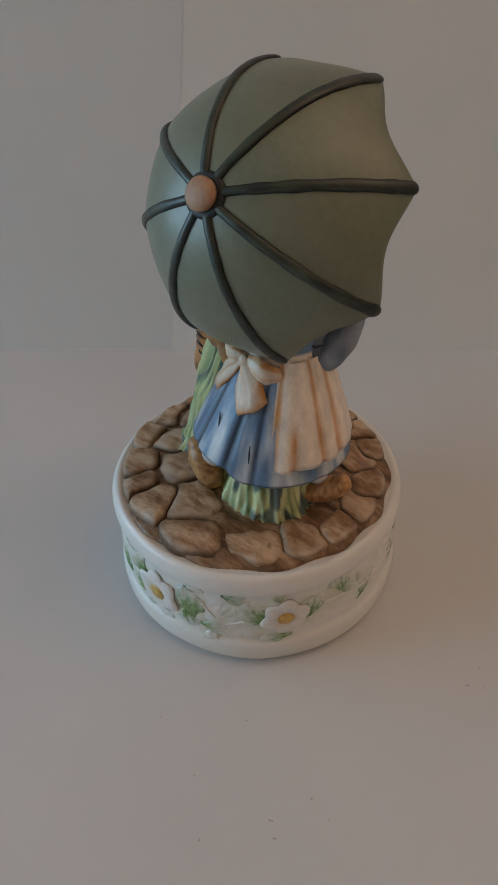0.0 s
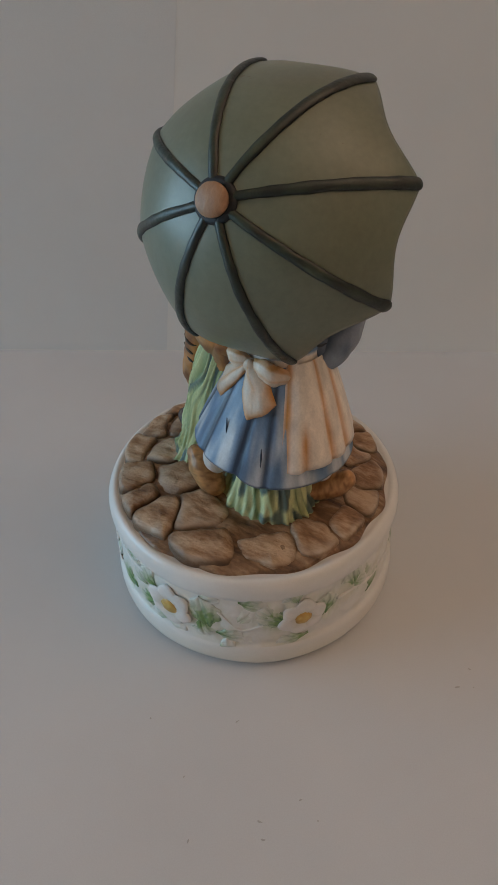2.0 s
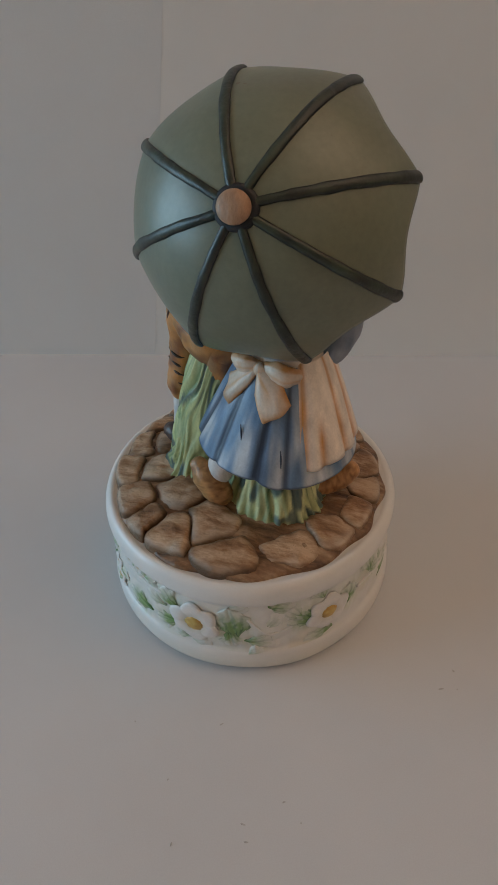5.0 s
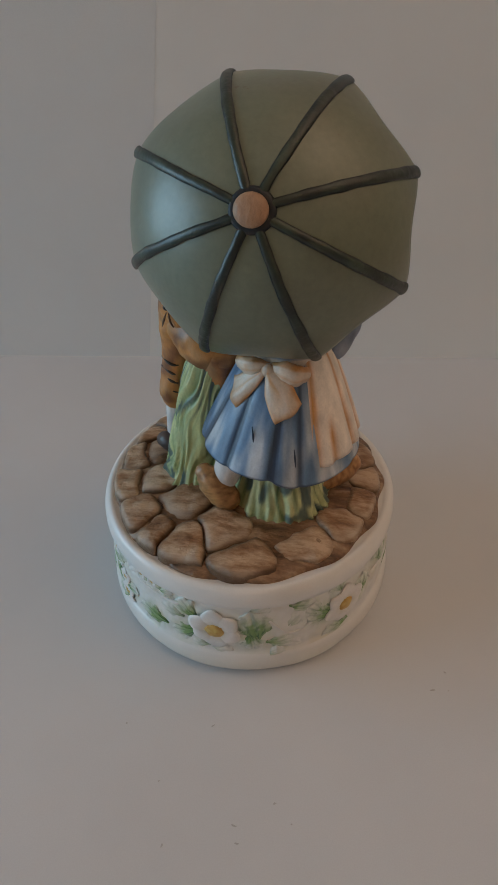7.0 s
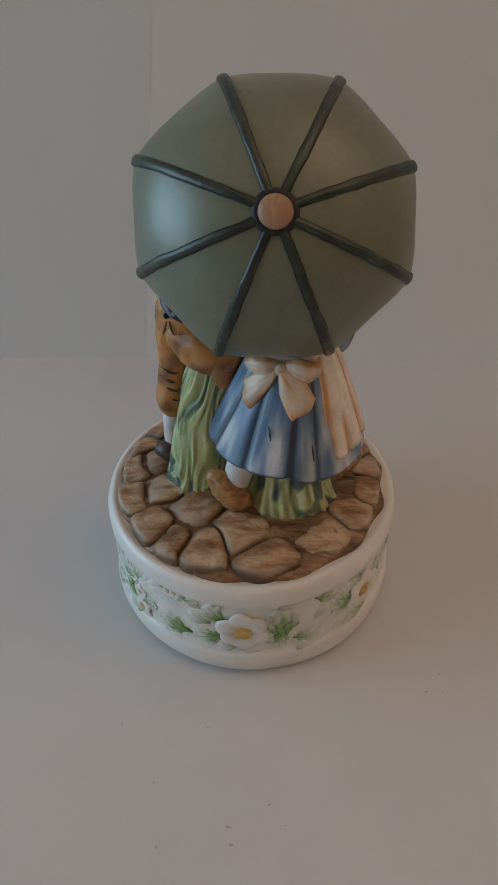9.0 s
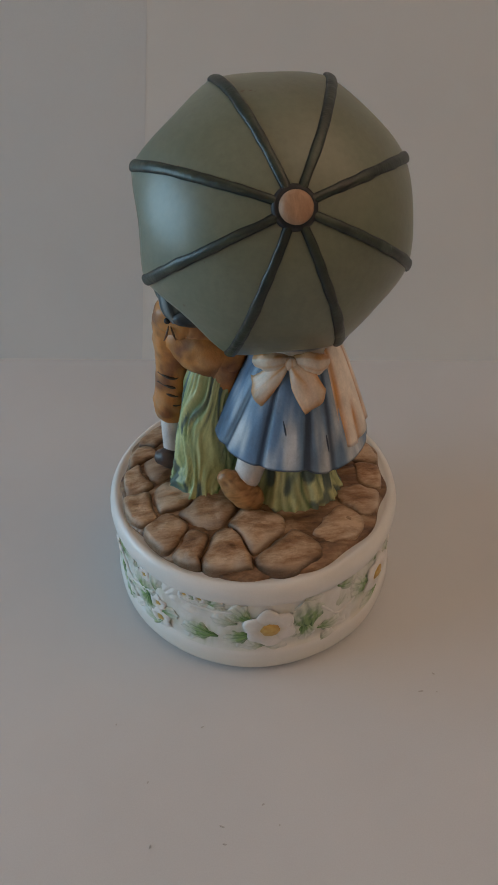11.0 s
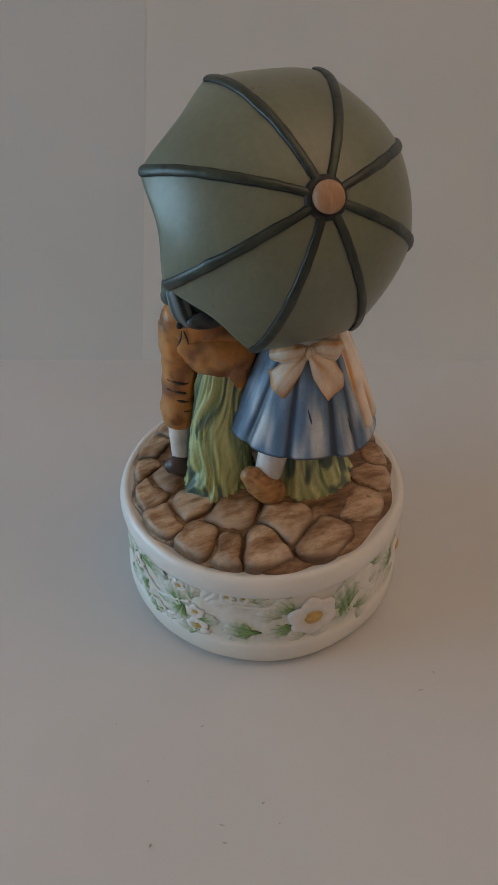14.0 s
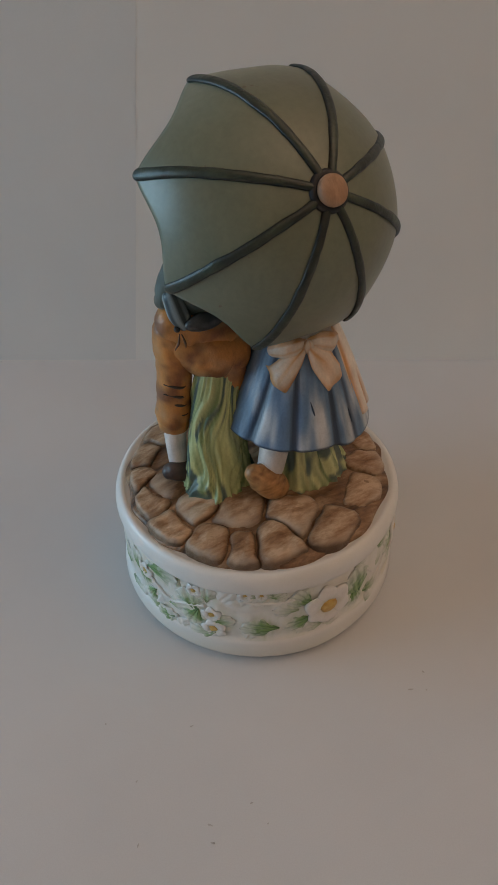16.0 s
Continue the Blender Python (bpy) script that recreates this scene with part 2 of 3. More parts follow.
def table():
    solid("table_top", (-0.55, 0.60, -0.55, 0.19, -0.035, -0.0008), M_WOOD, "wooden table top under white paper", "table", 0.004)
    # paper sheet with a very slight waviness, turned up a little where it meets the card
    bm = bmesh.new()
    bmesh.ops.create_grid(bm, x_segments=90, y_segments=260, size=0.5)
    for v in bm.verts:
        v.co.x *= 1.06
        v.co.y = v.co.y * 0.66 - 0.2105
        v.co.z = 0.00012 * noise.noise(v.co * 9)
        gap = 0.0995 - 0.038 * v.co.x - v.co.y
        v.co.z += 0.0005 * (1 - min(1, max(0, gap / 0.007))) ** 2
    tagged(part("paper_sheet", bm, M_PAPER, None, "matte white paper sheet covering the table"), category="paper", kind="structure")
    turn = pose(0, 0.0995, 0, 0, 0, -2.17)
    solid("back_card", (-0.53, 0.53, 0.0004, 0.0044, -0.0005, 0.42), M_CARD, "upright white card standing behind the music box", "card").matrix_basis = turn
    # thin strip added over the card: its leaning border stands in for a light edge
    bm = bmesh.new()
    vs = [bm.verts.new(q) for y in (0.00032, 0.00039) for q in ((-0.53, y, 0.0012), (-0.0517, y, 0.0012), (-0.0017, y, 0.40), (-0.53, y, 0.40))]
    for f in ((0, 1, 2, 3), (7, 6, 5, 4), (0, 4, 5, 1), (1, 5, 6, 2), (2, 6, 7, 3), (3, 7, 4, 0)):
        bm.faces.new([vs[k] for k in f])
    ob = part("light_edge_strip", bm, M_CARD_LIGHT_EDGE, None, "thin strip added on the back card for a light edge", False, turn)
    tagged(ob, category="card", kind="structure")


FLECKS = [(0.0523, -0.0826, 1.0, 10), (-0.0132, -0.0926, 0.8, 25), (-0.0383, -0.0914, 0.4, 80), (-0.0070, -0.1195, 0.9, -15), (-0.0062, -0.1238, 0.8, -8),
          (0.0080, -0.1194, 0.35, 0), (0.0573, -0.0768, 0.7, -50), (-0.0275, -0.1080, 0.5, 40), (-0.0253, -0.1240, 0.6, 70), (0.0038, -0.1142, 0.6, 20),
          (0.0570, -0.0828, 0.35, 0)]


def flecks():
    rnd = random.Random(5)
    for x, y, size, turn in FLECKS:
        bm = bmesh.new()
        n = 9
        ring = []
        for j in range(n):
            w = 2 * math.pi * j / n
            r = rnd.uniform(0.6, 1.1)
            ring.append((math.cos(w) * 0.0009 * size * r, math.sin(w) * 0.00028 * r, 0))
        low = [bm.verts.new(p) for p in ring]
        top = [bm.verts.new((p[0] * 0.7, p[1] * 0.7, 0.00012)) for p in ring]
        bm.faces.new(top)
        for j in range(n):
            bm.faces.new((low[j], low[(j + 1) % n], top[(j + 1) % n], top[j]))
        ob = part("fleck", bm, M_FLECK, None, "tiny grey fleck lying on the white paper", m=pose(x, y, 0.0001, 0, 0, turn))
        tagged(ob, category="fleck", group="flecks on the paper")


# ---- the music box ----
LEAN = pose(0.0004, 0.0003, 0)
CX, CY = -0.00066, 0.00099      # middle of the round base
BLUE, PALE, NAVY = (0.125, 0.215, 0.345), (0.56, 0.58, 0.60), (0.022, 0.040, 0.075)
CREAM, OCHRE = (0.80, 0.71, 0.615), (0.55, 0.245, 0.06)
TAN, RUST, DARK = (0.54, 0.225, 0.052), (0.20, 0.070, 0.020), (0.03, 0.018, 0.012)
SOCK = (0.72, 0.67, 0.64)


def mound(r):
    return 0.0420 + 0.0032 * (1 - (r / 0.042) ** 2)


def base(parent):
    profile = [(34, 0.1), (40, 0.2), (43.6, 0.8), (45.5, 2.0), (46.5, 4.2), (46.8, 7.0), (46.6, 9.8), (46.1, 11.0), (45.5, 11.7), (45.2, 12.8), (45.2, 15), (45.2, 17.5), (45.2, 20), (45.1, 22.5), (45.0, 25),
               (44.9, 27.5), (44.7, 29.6), (44.5, 30.9), (44.7, 31.7), (45.4, 32.6), (46.0, 34.0), (46.2, 35.8), (46.0, 37.6), (45.3, 39.2), (44.3, 40.1), (43.3, 40.1), (42.2, 39.7), (38.0, 39.2)]
    bm = fresh()
    rings = []
    n = 360
    for r, z in spline(profile, 4):
        band = smoothstep(11.5, 14.5, z) * smoothstep(31.0, 28.5, z)
        ring = []
        for j in range(n):
            w = 2 * math.pi * j / n
            u = Vector((math.cos(w), math.sin(w), 0))
            wob = 1 + 0.005 * noise.noise(u * 2.2 + Vector((0, 0, z * 0.05)))
            # low carved foliage all over the band
            q = u * 9 + Vector((0, 0, z * 0.2))
            carve = band * (0.9 * abs(noise.noise(q)) + 0.5 * abs(noise.noise(q * 2.3)) - 0.2)
            ring.append(Vector((CX, CY, z / 1000)) + u * (r * wob + carve) / 1000)
        rings.append(ring)
    painted = [(radians(a), z, g) for a, z, _, _, _, g in LEAVES if g > 0.3]

    def china(i, j, p):
        z = p.z * 1000
        w = math.atan2(p.y - CY, p.x - CX)
        c = blend((0.78, 0.76, 0.73), (0.74, 0.69, 0.58), smoothstep(12, 3, z) * 0.6)
        if 11 < z < 31:
            # thin green and ochre wash brushed round the leaves
            tint = 0.0
            for a, h, g in painted:
                d = math.hypot(46 * ((w - a + math.pi) % (2 * math.pi) - math.pi), z - h)
                tint = max(tint, g * math.exp(-(d / 5.2) ** 2))
            tint *= 0.75 + 0.9 * noise.noise(Vector((w * 60, z * 0.35, 2)))
            c = blend(c, (0.36, 0.45, 0.22), max(0, tint) * 0.75)
            c = blend(c, (0.66, 0.58, 0.42), 0.35 * smoothstep(0.1, 0.5, noise.noise(Vector((math.cos(w) * 6, math.sin(w) * 6, z * 0.12)))))
        return c
    loft(bm, rings, china)
    part("base", bm, M_CHINA, parent, "round white bisque china base with a raised rim")
    # brown bed between the stones, with a scalloped edge
    bm = fresh()
    rings = []
    n = 240
    for k in range(41):
        s = k / 40
        ring = []
        for j in range(n):
            w = 2 * math.pi * j / n
            edge = 0.0420 + 0.0007 * math.sin(13 * w + 1.3 * math.sin(2 * w)) + 0.0006 * noise.noise(Vector((math.cos(w) * 3, math.sin(w) * 3, 4)))
            r = edge * min(1, s * 1.04)
            z = mound(r) - 0.0002 - 0.0010 * smoothstep(0.0390, 0.0415, r) + 0.0007 * noise.noise(Vector((r * math.cos(w), r * math.sin(w), 0)) * 170) + 0.0003 * noise.noise(Vector((r * math.cos(w), r * math.sin(w), 5)) * 620)
            if k == 40:
                r, z = edge * 1.006, 0.0390
            elif k == 39:
                z -= 0.0002
            ring.append(Vector((CX + r * math.cos(w), CY + r * math.sin(w), z)))
        if k:
            rings.append(ring)
    loft(bm, rings, lambda i, j, p: (0.2, 0.12, 0.06), (True, False))
    part("cobble_bed", bm, M_BED, parent, "dark brown painted ground between the stones")


STONES = [  # middle and rise, millimetres
    (-29.4, -23.6, 1.7), (-23.0, -29.6, 1.5), (-14.6, -32.6, 1.7), (4.0, -37.0, 1.5), (-17.2, -16.8, 1.4), (-3.2, -26.4, 1.3), (-37.0, -10.4, 1.6), (-27.0, -8.0, 1.2),
    (-37.0, 2.0, 1.2), (-30.2, 4.2, 1.1), (-38.0, 13.0, 1.1), (-31.6, 25.0, 1.1), (22.0, -28.0, 0.5), (32.5, -19.5, 0.6), (36.8, -9.0, 0.7), (37.6, 1.5, 1.0),
    (34.5, 12.5, 1.1), (26.3, 18.5, 1.0), (28.0, 27.0, 1.1), (20.2, 34.0, 1.1), (-22.0, 33.0, 1.1), (-11.0, 38.0, 1.1), (1.0, 38.5, 1.1), (11.0, 38.0, 1.1)]


def clip(poly, a, b, c):
    """Keeps the side a x + b y <= c of a polygon."""
    out = []
    for p, q in zip(poly, poly[1:] + poly[:1]):
        dp, dq = a * p[0] + b * p[1] - c, a * q[0] + b * q[1] - c
        if dp <= 0:
            out.append(p)
        if dp * dq < 0:
            k = dp / (dp - dq)
            out.append((p[0] + (q[0] - p[0]) * k, p[1] + (q[1] - p[1]) * k))
    return out


def stones(parent):
    rnd = random.Random(11)
    seeds = [s[:2] for s in STONES] + [(6, 4), (-8, 4), (20, 8), (4, -14), (-6, 22), (10, 22), (13, -20), (26, -6), (-20, 14)]
    for k, (sx, sy, rise) in enumerate(STONES):
        poly = []
        for j in range(72):
            w = 2 * math.pi * j / 72
            off = 42 * abs((w - math.atan2(sy, sx) + math.pi) % (2 * math.pi) - math.pi)
            rim = (42.7 if rise > 1.2 else 41.2) - 0.02 * min(off, 10) ** 2
            poly.append((rim * math.cos(w), rim * math.sin(w)))
        for tx, ty in seeds:
            if (tx, ty) != (sx, sy):
                a, b = tx - sx, ty - sy
                d = math.hypot(a, b)
                poly = clip(poly, a / d, b / d, ((tx * tx + ty * ty - sx * sx - sy * sy) / (2 * d)) - 0.12)
                if len(poly) < 3:
                    break
        if len(poly) < 3:
            continue
        cx = sum(p[0] for p in poly) / len(poly)
        cy = sum(p[1] for p in poly) / len(poly)
        # even outline, softened corners
        line = []
        n = 40
        for j in range(n):
            w = 2 * math.pi * j / n
            best = 99
            for p, q in zip(poly, poly[1:] + poly[:1]):
                ex, ey = q[0] - p[0], q[1] - p[1]
                den = math.cos(w) * ey - math.sin(w) * ex
                if abs(den) > 1e-9:
                    t = ((p[0] - cx) * ey - (p[1] - cy) * ex) / den
                    if 0 < t < best:
                        best = t
            line.append(min(best, 13))
        for _ in range(1):
            line = [(line[j - 1] + 2 * line[j] + line[(j + 1) % n]) / 4 for j in range(n)]
        flat = 0.35 if rise < 0.8 else 1.0       # the worn side of the ground is nearly smooth
        tilt_x, tilt_y = flat * rnd.uniform(-0.11, 0.11), flat * rnd.uniform(-0.11, 0.11)
        bm = fresh()
        rings = []
        for s, h in ((1.0, -1.5), (0.995, -0.3), (0.970, 0.15), (0.930, 0.42), (0.87, 0.66), (0.79, 0.84), (0.68, 0.94), (0.55, 0.98), (0.38, 1.0), (0.18, 1.0)):
            ring = []
            for j in range(n):
                w = 2 * math.pi * j / n
                r = line[j] * s * (1 + 0.07 * noise.noise(Vector((math.cos(w) * 2.4, math.sin(w) * 2.4, k * 3.1))))
                x, y = cx + r * math.cos(w), cy + r * math.sin(w)
                hold = smoothstep(42.8, 38.0, math.hypot(x, y)) if math.hypot(x, y) > 38 else 1.0
                wx, wy = noise.noise(Vector((x * 0.13, y * 0.13, 1))), noise.noise(Vector((x * 0.13, y * 0.13, 9)))
                x, y = x + 2.2 * wx * hold, y + 2.2 * wy * hold
                z = mound(math.hypot(x, y) / 1000) * 1000 + rise * (1.25 * h if h > 0 else 2.2 * h) - 0.4 * flat
                if h > 0:
                    z += (x - cx) * tilt_x + (y - cy) * tilt_y + 0.55 * noise.noise(Vector((x * 0.28, y * 0.28, k))) + 0.30 * abs(noise.noise(Vector((x * 0.7, y * 0.7, k)))) + 0.10 * noise.noise(Vector((x * 2.2, y * 2.2, k)))
                ring.append(Vector((CX + x / 1000, CY + y / 1000, z / 1000)))
            rings.append(ring)
        wash = (1.0, 1.0, 0.95, 0.72, 0.42, 0.22, 0.12, 0.08, 0.06, 0.05)
        outward = math.atan2(cy, cx)

        def wash_and_highlight(i, j, p):
            # brown wash left in the joints; cream highlight painted in on the outward, lit edge
            facing = max(0.0, math.cos(2 * math.pi * j / n - outward))
            return (wash[i] * (1 - 0.35 * facing) * (0.4 if rise < 0.8 else 1.0), (0, 0.1, 0.4, 0.8, 0.95, 0.85, 0.6, 0.35, 0.2, 0.1)[i] * facing * (0.7 + 0.6 * noise.noise(p * 300)), 0)
        loft(bm, rings, wash_and_highlight, (False, True))
        part("cobblestone", bm, M_STONE, parent)


def band_radius(z):
    """Radius of the base's side at a height, millimetres."""
    return float(np.interp(z, (4, 7, 10, 12, 20, 26, 32), (46.4, 46.8, 46.5, 45.5, 45.4, 45.2, 44.8)))


def on_band(az, z, sink=0.0, roll=0, tip=0):
    """Pose on the curved side of the base: local z points out, local y up."""
    w = radians(az)
    r = band_radius(z) - sink
    out = Vector((math.cos(w), math.sin(w), 0))
    up = Vector((0, 0, 1))
    m = Matrix((up.cross(out), up, out)).transposed().to_4x4()
    return Matrix.Translation(Vector((CX, CY, 0)) + out * r / 1000 + up * z / 1000) @ m @ pose(0, 0, 0, tip, 0, roll)


def petal_mesh(bm, w, length, width, thick, start):
    rings = []
    n = 16
    for i in range(9):
        s = i / 8
        wd = width * math.sin(math.pi * min(1, 0.16 + 0.80 * s)) ** 0.7 * (0.55 + 0.45 * min(1, s * 1.8))
        ring = []
        for j in range(n):
            a = 2 * math.pi * j / n
            y = start + length * s
            x = wd / 2 * math.cos(a)
            z = thick * math.sin(a) * (0.6 + 0.4 * math.sin(math.pi * s)) + 0.55 * math.sin(math.pi * s) - 0.32 * max(0, 1 - abs(math.cos(a)) * 2.2) * math.sin(math.pi * s)
            ring.append(Vector((x * math.cos(w) - y * math.sin(w), x * math.sin(w) + y * math.cos(w), z)) / 1000)
        rings.append(ring)
    loft(bm, rings, lambda i, j, p: blend((0.66, 0.60, 0.48), (0.76, 0.73, 0.70), i / 4))


def daisies(parent):
    rnd = random.Random(3)
    for az, z, size, roll in ((-94.0, 21.6, 0.98, 8), (-43.0, 22.4, 0.88, -12), (-138.5, 14.6, 0.5, 20), (-120, 31.7, 0.26, 0), (-126, 31.6, 0.28, 30), (-139, 21.0, 0.4, 10), (-171, 25, 0.42, 0), (-146, 29.5, 0.34, 40), (40, 24, 0.95, 0), (80, 22, 0.9, 20)):
        hub = new("daisy")
        hub.parent = parent
        hub.matrix_basis = on_band(az, z, 0.1, roll)
        hub["label"] = "raised white daisy with a yellow centre" if size > 0.8 else "small raised white blossom"
        for k in range(6 if size > 0.8 else 5):
            bm = fresh()
            count = 6 if size > 0.8 else 5
            petal_mesh(bm, 2 * math.pi * k / count + rnd.uniform(-0.08, 0.08), 7.2 * size * rnd.uniform(0.92, 1.08), 8.3 * size, 0.68 * size + 0.12, 1.2 * size)
            part("petal", bm, M_PETAL, hub)
        bm = fresh()
        lump(bm, (0, 0, 0.5 * size), (3.1 * size, 3.0 * size, 1.05 * size + 0.2), lambda i, j, p: blend((0.66, 0.47, 0.14), (0.50, 0.28, 0.06), 0.5 + noise.noise(p * 700)), rough=0.35, scale=900)
        part("flower_centre", bm, M_PETAL, hub, "yellow flower centre")


LEAVES = [  # azimuth, height, roll, length, width, greenness
    (-79.5, 23, 10, 12, 6.2, 1.0), (-80.5, 17, -170, 6.5, 4.5, 0.7), (-70, 15.6, -100, 6.5, 4.4, 0.5), (-105, 27, 60, 7, 5, 0.8), (-106, 17, 115, 7.5, 4.6, 0.9), (-111, 24, 80, 6, 4.5, 0.35),
    (-121, 16.5, 92, 9.0, 5.6, 1.0), (-114, 30.8, -80, 4, 2.6, 0.5), (-117.5, 31.4, 70, 3.6, 2.4, 0.45), (-124, 31.3, 75, 3.6, 2.4, 0.4), (-148, 24.5, 20, 8, 5.5, 0.8), (-146.5, 17.5, 160, 7.5, 5, 0.9),
    (-141, 29, 0, 6, 4, 0.5), (-135.5, 18.5, -75, 7, 3.6, 0.8), (-160, 11, 120, 6, 4.5, 0.9), (-161, 29.5, -80, 10, 5.5, 0.75), (-172, 22, 170, 7.5, 5, 0.9), (-178, 25, 20, 7, 4.5, 0.8), (-168, 16, 150, 6, 4, 0.8), (172, 20, 0, 7, 5, 0.8),
    (-53, 22.6, 75, 8.5, 5.5, 1.0), (-56, 25.5, 50, 6, 4, 0.6), (-46, 31.2, 20, 5, 4, 0.5), (-33.5, 23.5, -8, 8, 4.6, 1.0), (-47, 12.4, 105, 8, 3.4, 0.5), (-21, 28.5, 10, 7, 4.5, 0.9), (-17, 25, -120, 6.5, 4, 0.4),
    (-8, 20, -35, 7.5, 3.6, 0.6), (17, 18, 10, 8, 4.5, 0.8), (24, 25, -20, 7, 4.5, 0.7), (-100, 13.2, 95, 5, 3, 0.3)]


def leaves(parent):
    rnd = random.Random(21)
    pale = [(rnd.uniform(-185, 60), rnd.uniform(9, 30), rnd.uniform(0, 360), rnd.uniform(4, 8), rnd.uniform(3, 5), rnd.choice((0.0, 0.1, 0.25, 0.45))) for _ in range(46)]
    for k, (az, z, roll, length, width, green) in enumerate(LEAVES + pale):
        length, width = length * 1.35, width * 1.75
        sink = 0.0 if k < len(LEAVES) else 0.3
        bm = fresh()
        nu, nv = 18, 12
        grid = []
        for i in range(nu + 1):
            s = i / nu
            # narrow foot, broad lobed end
            wd = width / 2 * (0.10 + 0.90 * smoothstep(0.0, 0.55, s)) * math.sqrt(max(0.0, 1 - max(0.0, (s - 0.5) / 0.5) ** 2.4)) * (1 + 0.13 * math.sin(s * 21 + k))
            row = []
            for j in range(-nv, nv + 1):
                a = j / nv
                x = wd * a
                y = length * (s - 0.5) * (1 - 0.10 * a * a)
                fan = math.atan2(x, y + length * 0.56)
                vein = abs(math.sin(fan * 6.5 + 0.4 * math.sin(k)))
                dome = 0.75 * (1 - a * a) * math.sin(math.pi * (0.08 + 0.86 * s)) - 0.22 * math.exp(-(a * 7) ** 2) + 0.20 * vein * (1 - abs(a)) - 0.25
                reach = math.hypot(x, y + length * 0.5) / length
                shade = green * math.exp(-(reach / 0.62) ** 2.2) * (1 - 0.55 * a * a) * (0.9 + 0.6 * noise.noise(Vector((x * 0.9, y * 0.9, az))))
                c = blend((0.76, 0.74, 0.70), (0.22, 0.35, 0.12), min(1, shade * 2.2))
                stroke = smoothstep(0.35, 0.9, math.sin(fan * 26 + 2.2 * noise.noise(Vector((x * 0.5, y * 0.5, az))))) * math.exp(-(reach / 0.75) ** 2)
                c = blend(c, (0.035, 0.115, 0.03), min(1, green * (0.95 * stroke + 0.55 * math.exp(-(reach / 0.27) ** 2))))
                row.append(put(bm, Vector((x, y, dome)) / 1000, c))
            grid.append(row)
        for a, b in zip(grid, grid[1:]):
            for j in range(2 * nv):
                bm.faces.new((a[j], a[j + 1], b[j + 1], b[j]))
        # rim closes down into the base
        edge = [e for e in bm.edges if e.is_boundary]
        made = bmesh.ops.extrude_edge_only(bm, edges=edge)["geom"]
        for v in made:
            if isinstance(v, bmesh.types.BMVert):
                v.co.z = -0.0012
        part("leaf", bm, M_PETAL, parent, m=on_band(az, z, 0.05 + sink, roll))
    # raised stems of the garland
    for k, line in enumerate(([(-128, 29), (-122, 28.3), (-114, 28.0), (-108, 28.4)], [(-74, 26), (-66, 19), (-58, 21)], [(-28, 24), (-20, 24), (-12, 22), (0, 22), (14, 20)], [(-168, 24), (-158, 20), (-150, 22), (-142, 24)])):
        bm = fresh()
        limb(bm, [(band_radius(z) * math.cos(radians(a)), band_radius(z) * math.sin(radians(a)), z, 0.5) for a, z in line], lambda i, j, p: (0.74, 0.72, 0.68), 10, 5)
        part("garland_stem", bm, M_PETAL, parent, m=pose(CX, CY, 0))


def grass(parent):
    def clump(name, rows, seed, label, ridge, tilt, sway, pale=(0.54, 0.58, 0.27)):
        """rows: (z, x, y, rx, ry) in millimetres from the foot up."""
        bm = fresh()
        n = 150
        path = spline(rows, 7)
        rings = []
        for q in path:
            z, x, y, rx, ry = q
            k = (z - rows[0][0]) / (rows[-1][0] - rows[0][0])
            ring = []
            for j in range(n):
                w = 2 * math.pi * j / n
                tw = w + tilt * k + sway * noise.noise(Vector((math.cos(w) * 1.2, math.sin(w) * 1.2, k * 2.6 + seed)))
                blade = 0.45 * abs(math.sin(tw * ridge / 2)) ** 0.7 - 0.3 + 0.9 * noise.noise(Vector((math.cos(tw) * 9, math.sin(tw) * 9, k * 2.2 + seed))) + 0.5 * noise.noise(Vector((math.cos(tw) * 5, math.sin(tw) * 5, k * 1.5 + seed)))
                r = 1 + 0.12 * blade
                ring.append(Vector((x + rx * r * math.cos(w), y + ry * r * math.sin(w), z + 0.5 * blade)) / 1000)
            rings.append(ring)

        def colour(i, j, p):
            w = 2 * math.pi * j / n
            k = i / len(path)
            tw = w + tilt * k + sway * noise.noise(Vector((math.cos(w) * 1.2, math.sin(w) * 1.2, k * 2.6 + seed)))
            blade = min(1, max(0, 0.5 + 0.35 * abs(math.sin(tw * ridge / 2)) + 0.9 * noise.noise(Vector((math.cos(tw) * 9, math.sin(tw) * 9, k * 2.2 + seed)))))
            c = blend((0.11, 0.19, 0.06), pale, blade)
            spot = smoothstep(0.02, 0.22, noise.noise(Vector((math.cos(tw) * 3.4, math.sin(tw) * 3.4, k * 3.6 + seed * 2))))
            return blend(c, (0.04, 0.085, 0.10), 0.85 * spot)
        loft(bm, rings, colour)
        part(name, bm, M_PAINTED, parent, label, m=LEAN)
    clump("tall_grass", [(42.5, -15, -2.0, 12.5, 11.0), (45, -15.2, -2.0, 11.8, 10.4), (50, -15.6, -1.0, 10.0, 8.6), (60, -14.8, 0.5, 8.9, 6.6), (70, -13.2, 1.5, 8.6, 5.6), (78, -12.0, 2.5, 8.4, 5), (86, -10.5, 3.5, 6.0, 4.5)], 1.0, "tall painted grass between the two figures", 30, -0.9, 0.7)
    clump("low_grass", [(42.5, 10, -8.8, 14.6, 12.6), (44.5, 10, -8.8, 14.6, 12.6), (49, 10, -8.3, 13.0, 11.0), (56, 10, -7.3, 11.4, 9.4), (66, 10, -6.5, 10.5, 8.5)], 7.0, "low tuft of painted green grass", 36, 0.2, 0.12, (0.68, 0.70, 0.36))


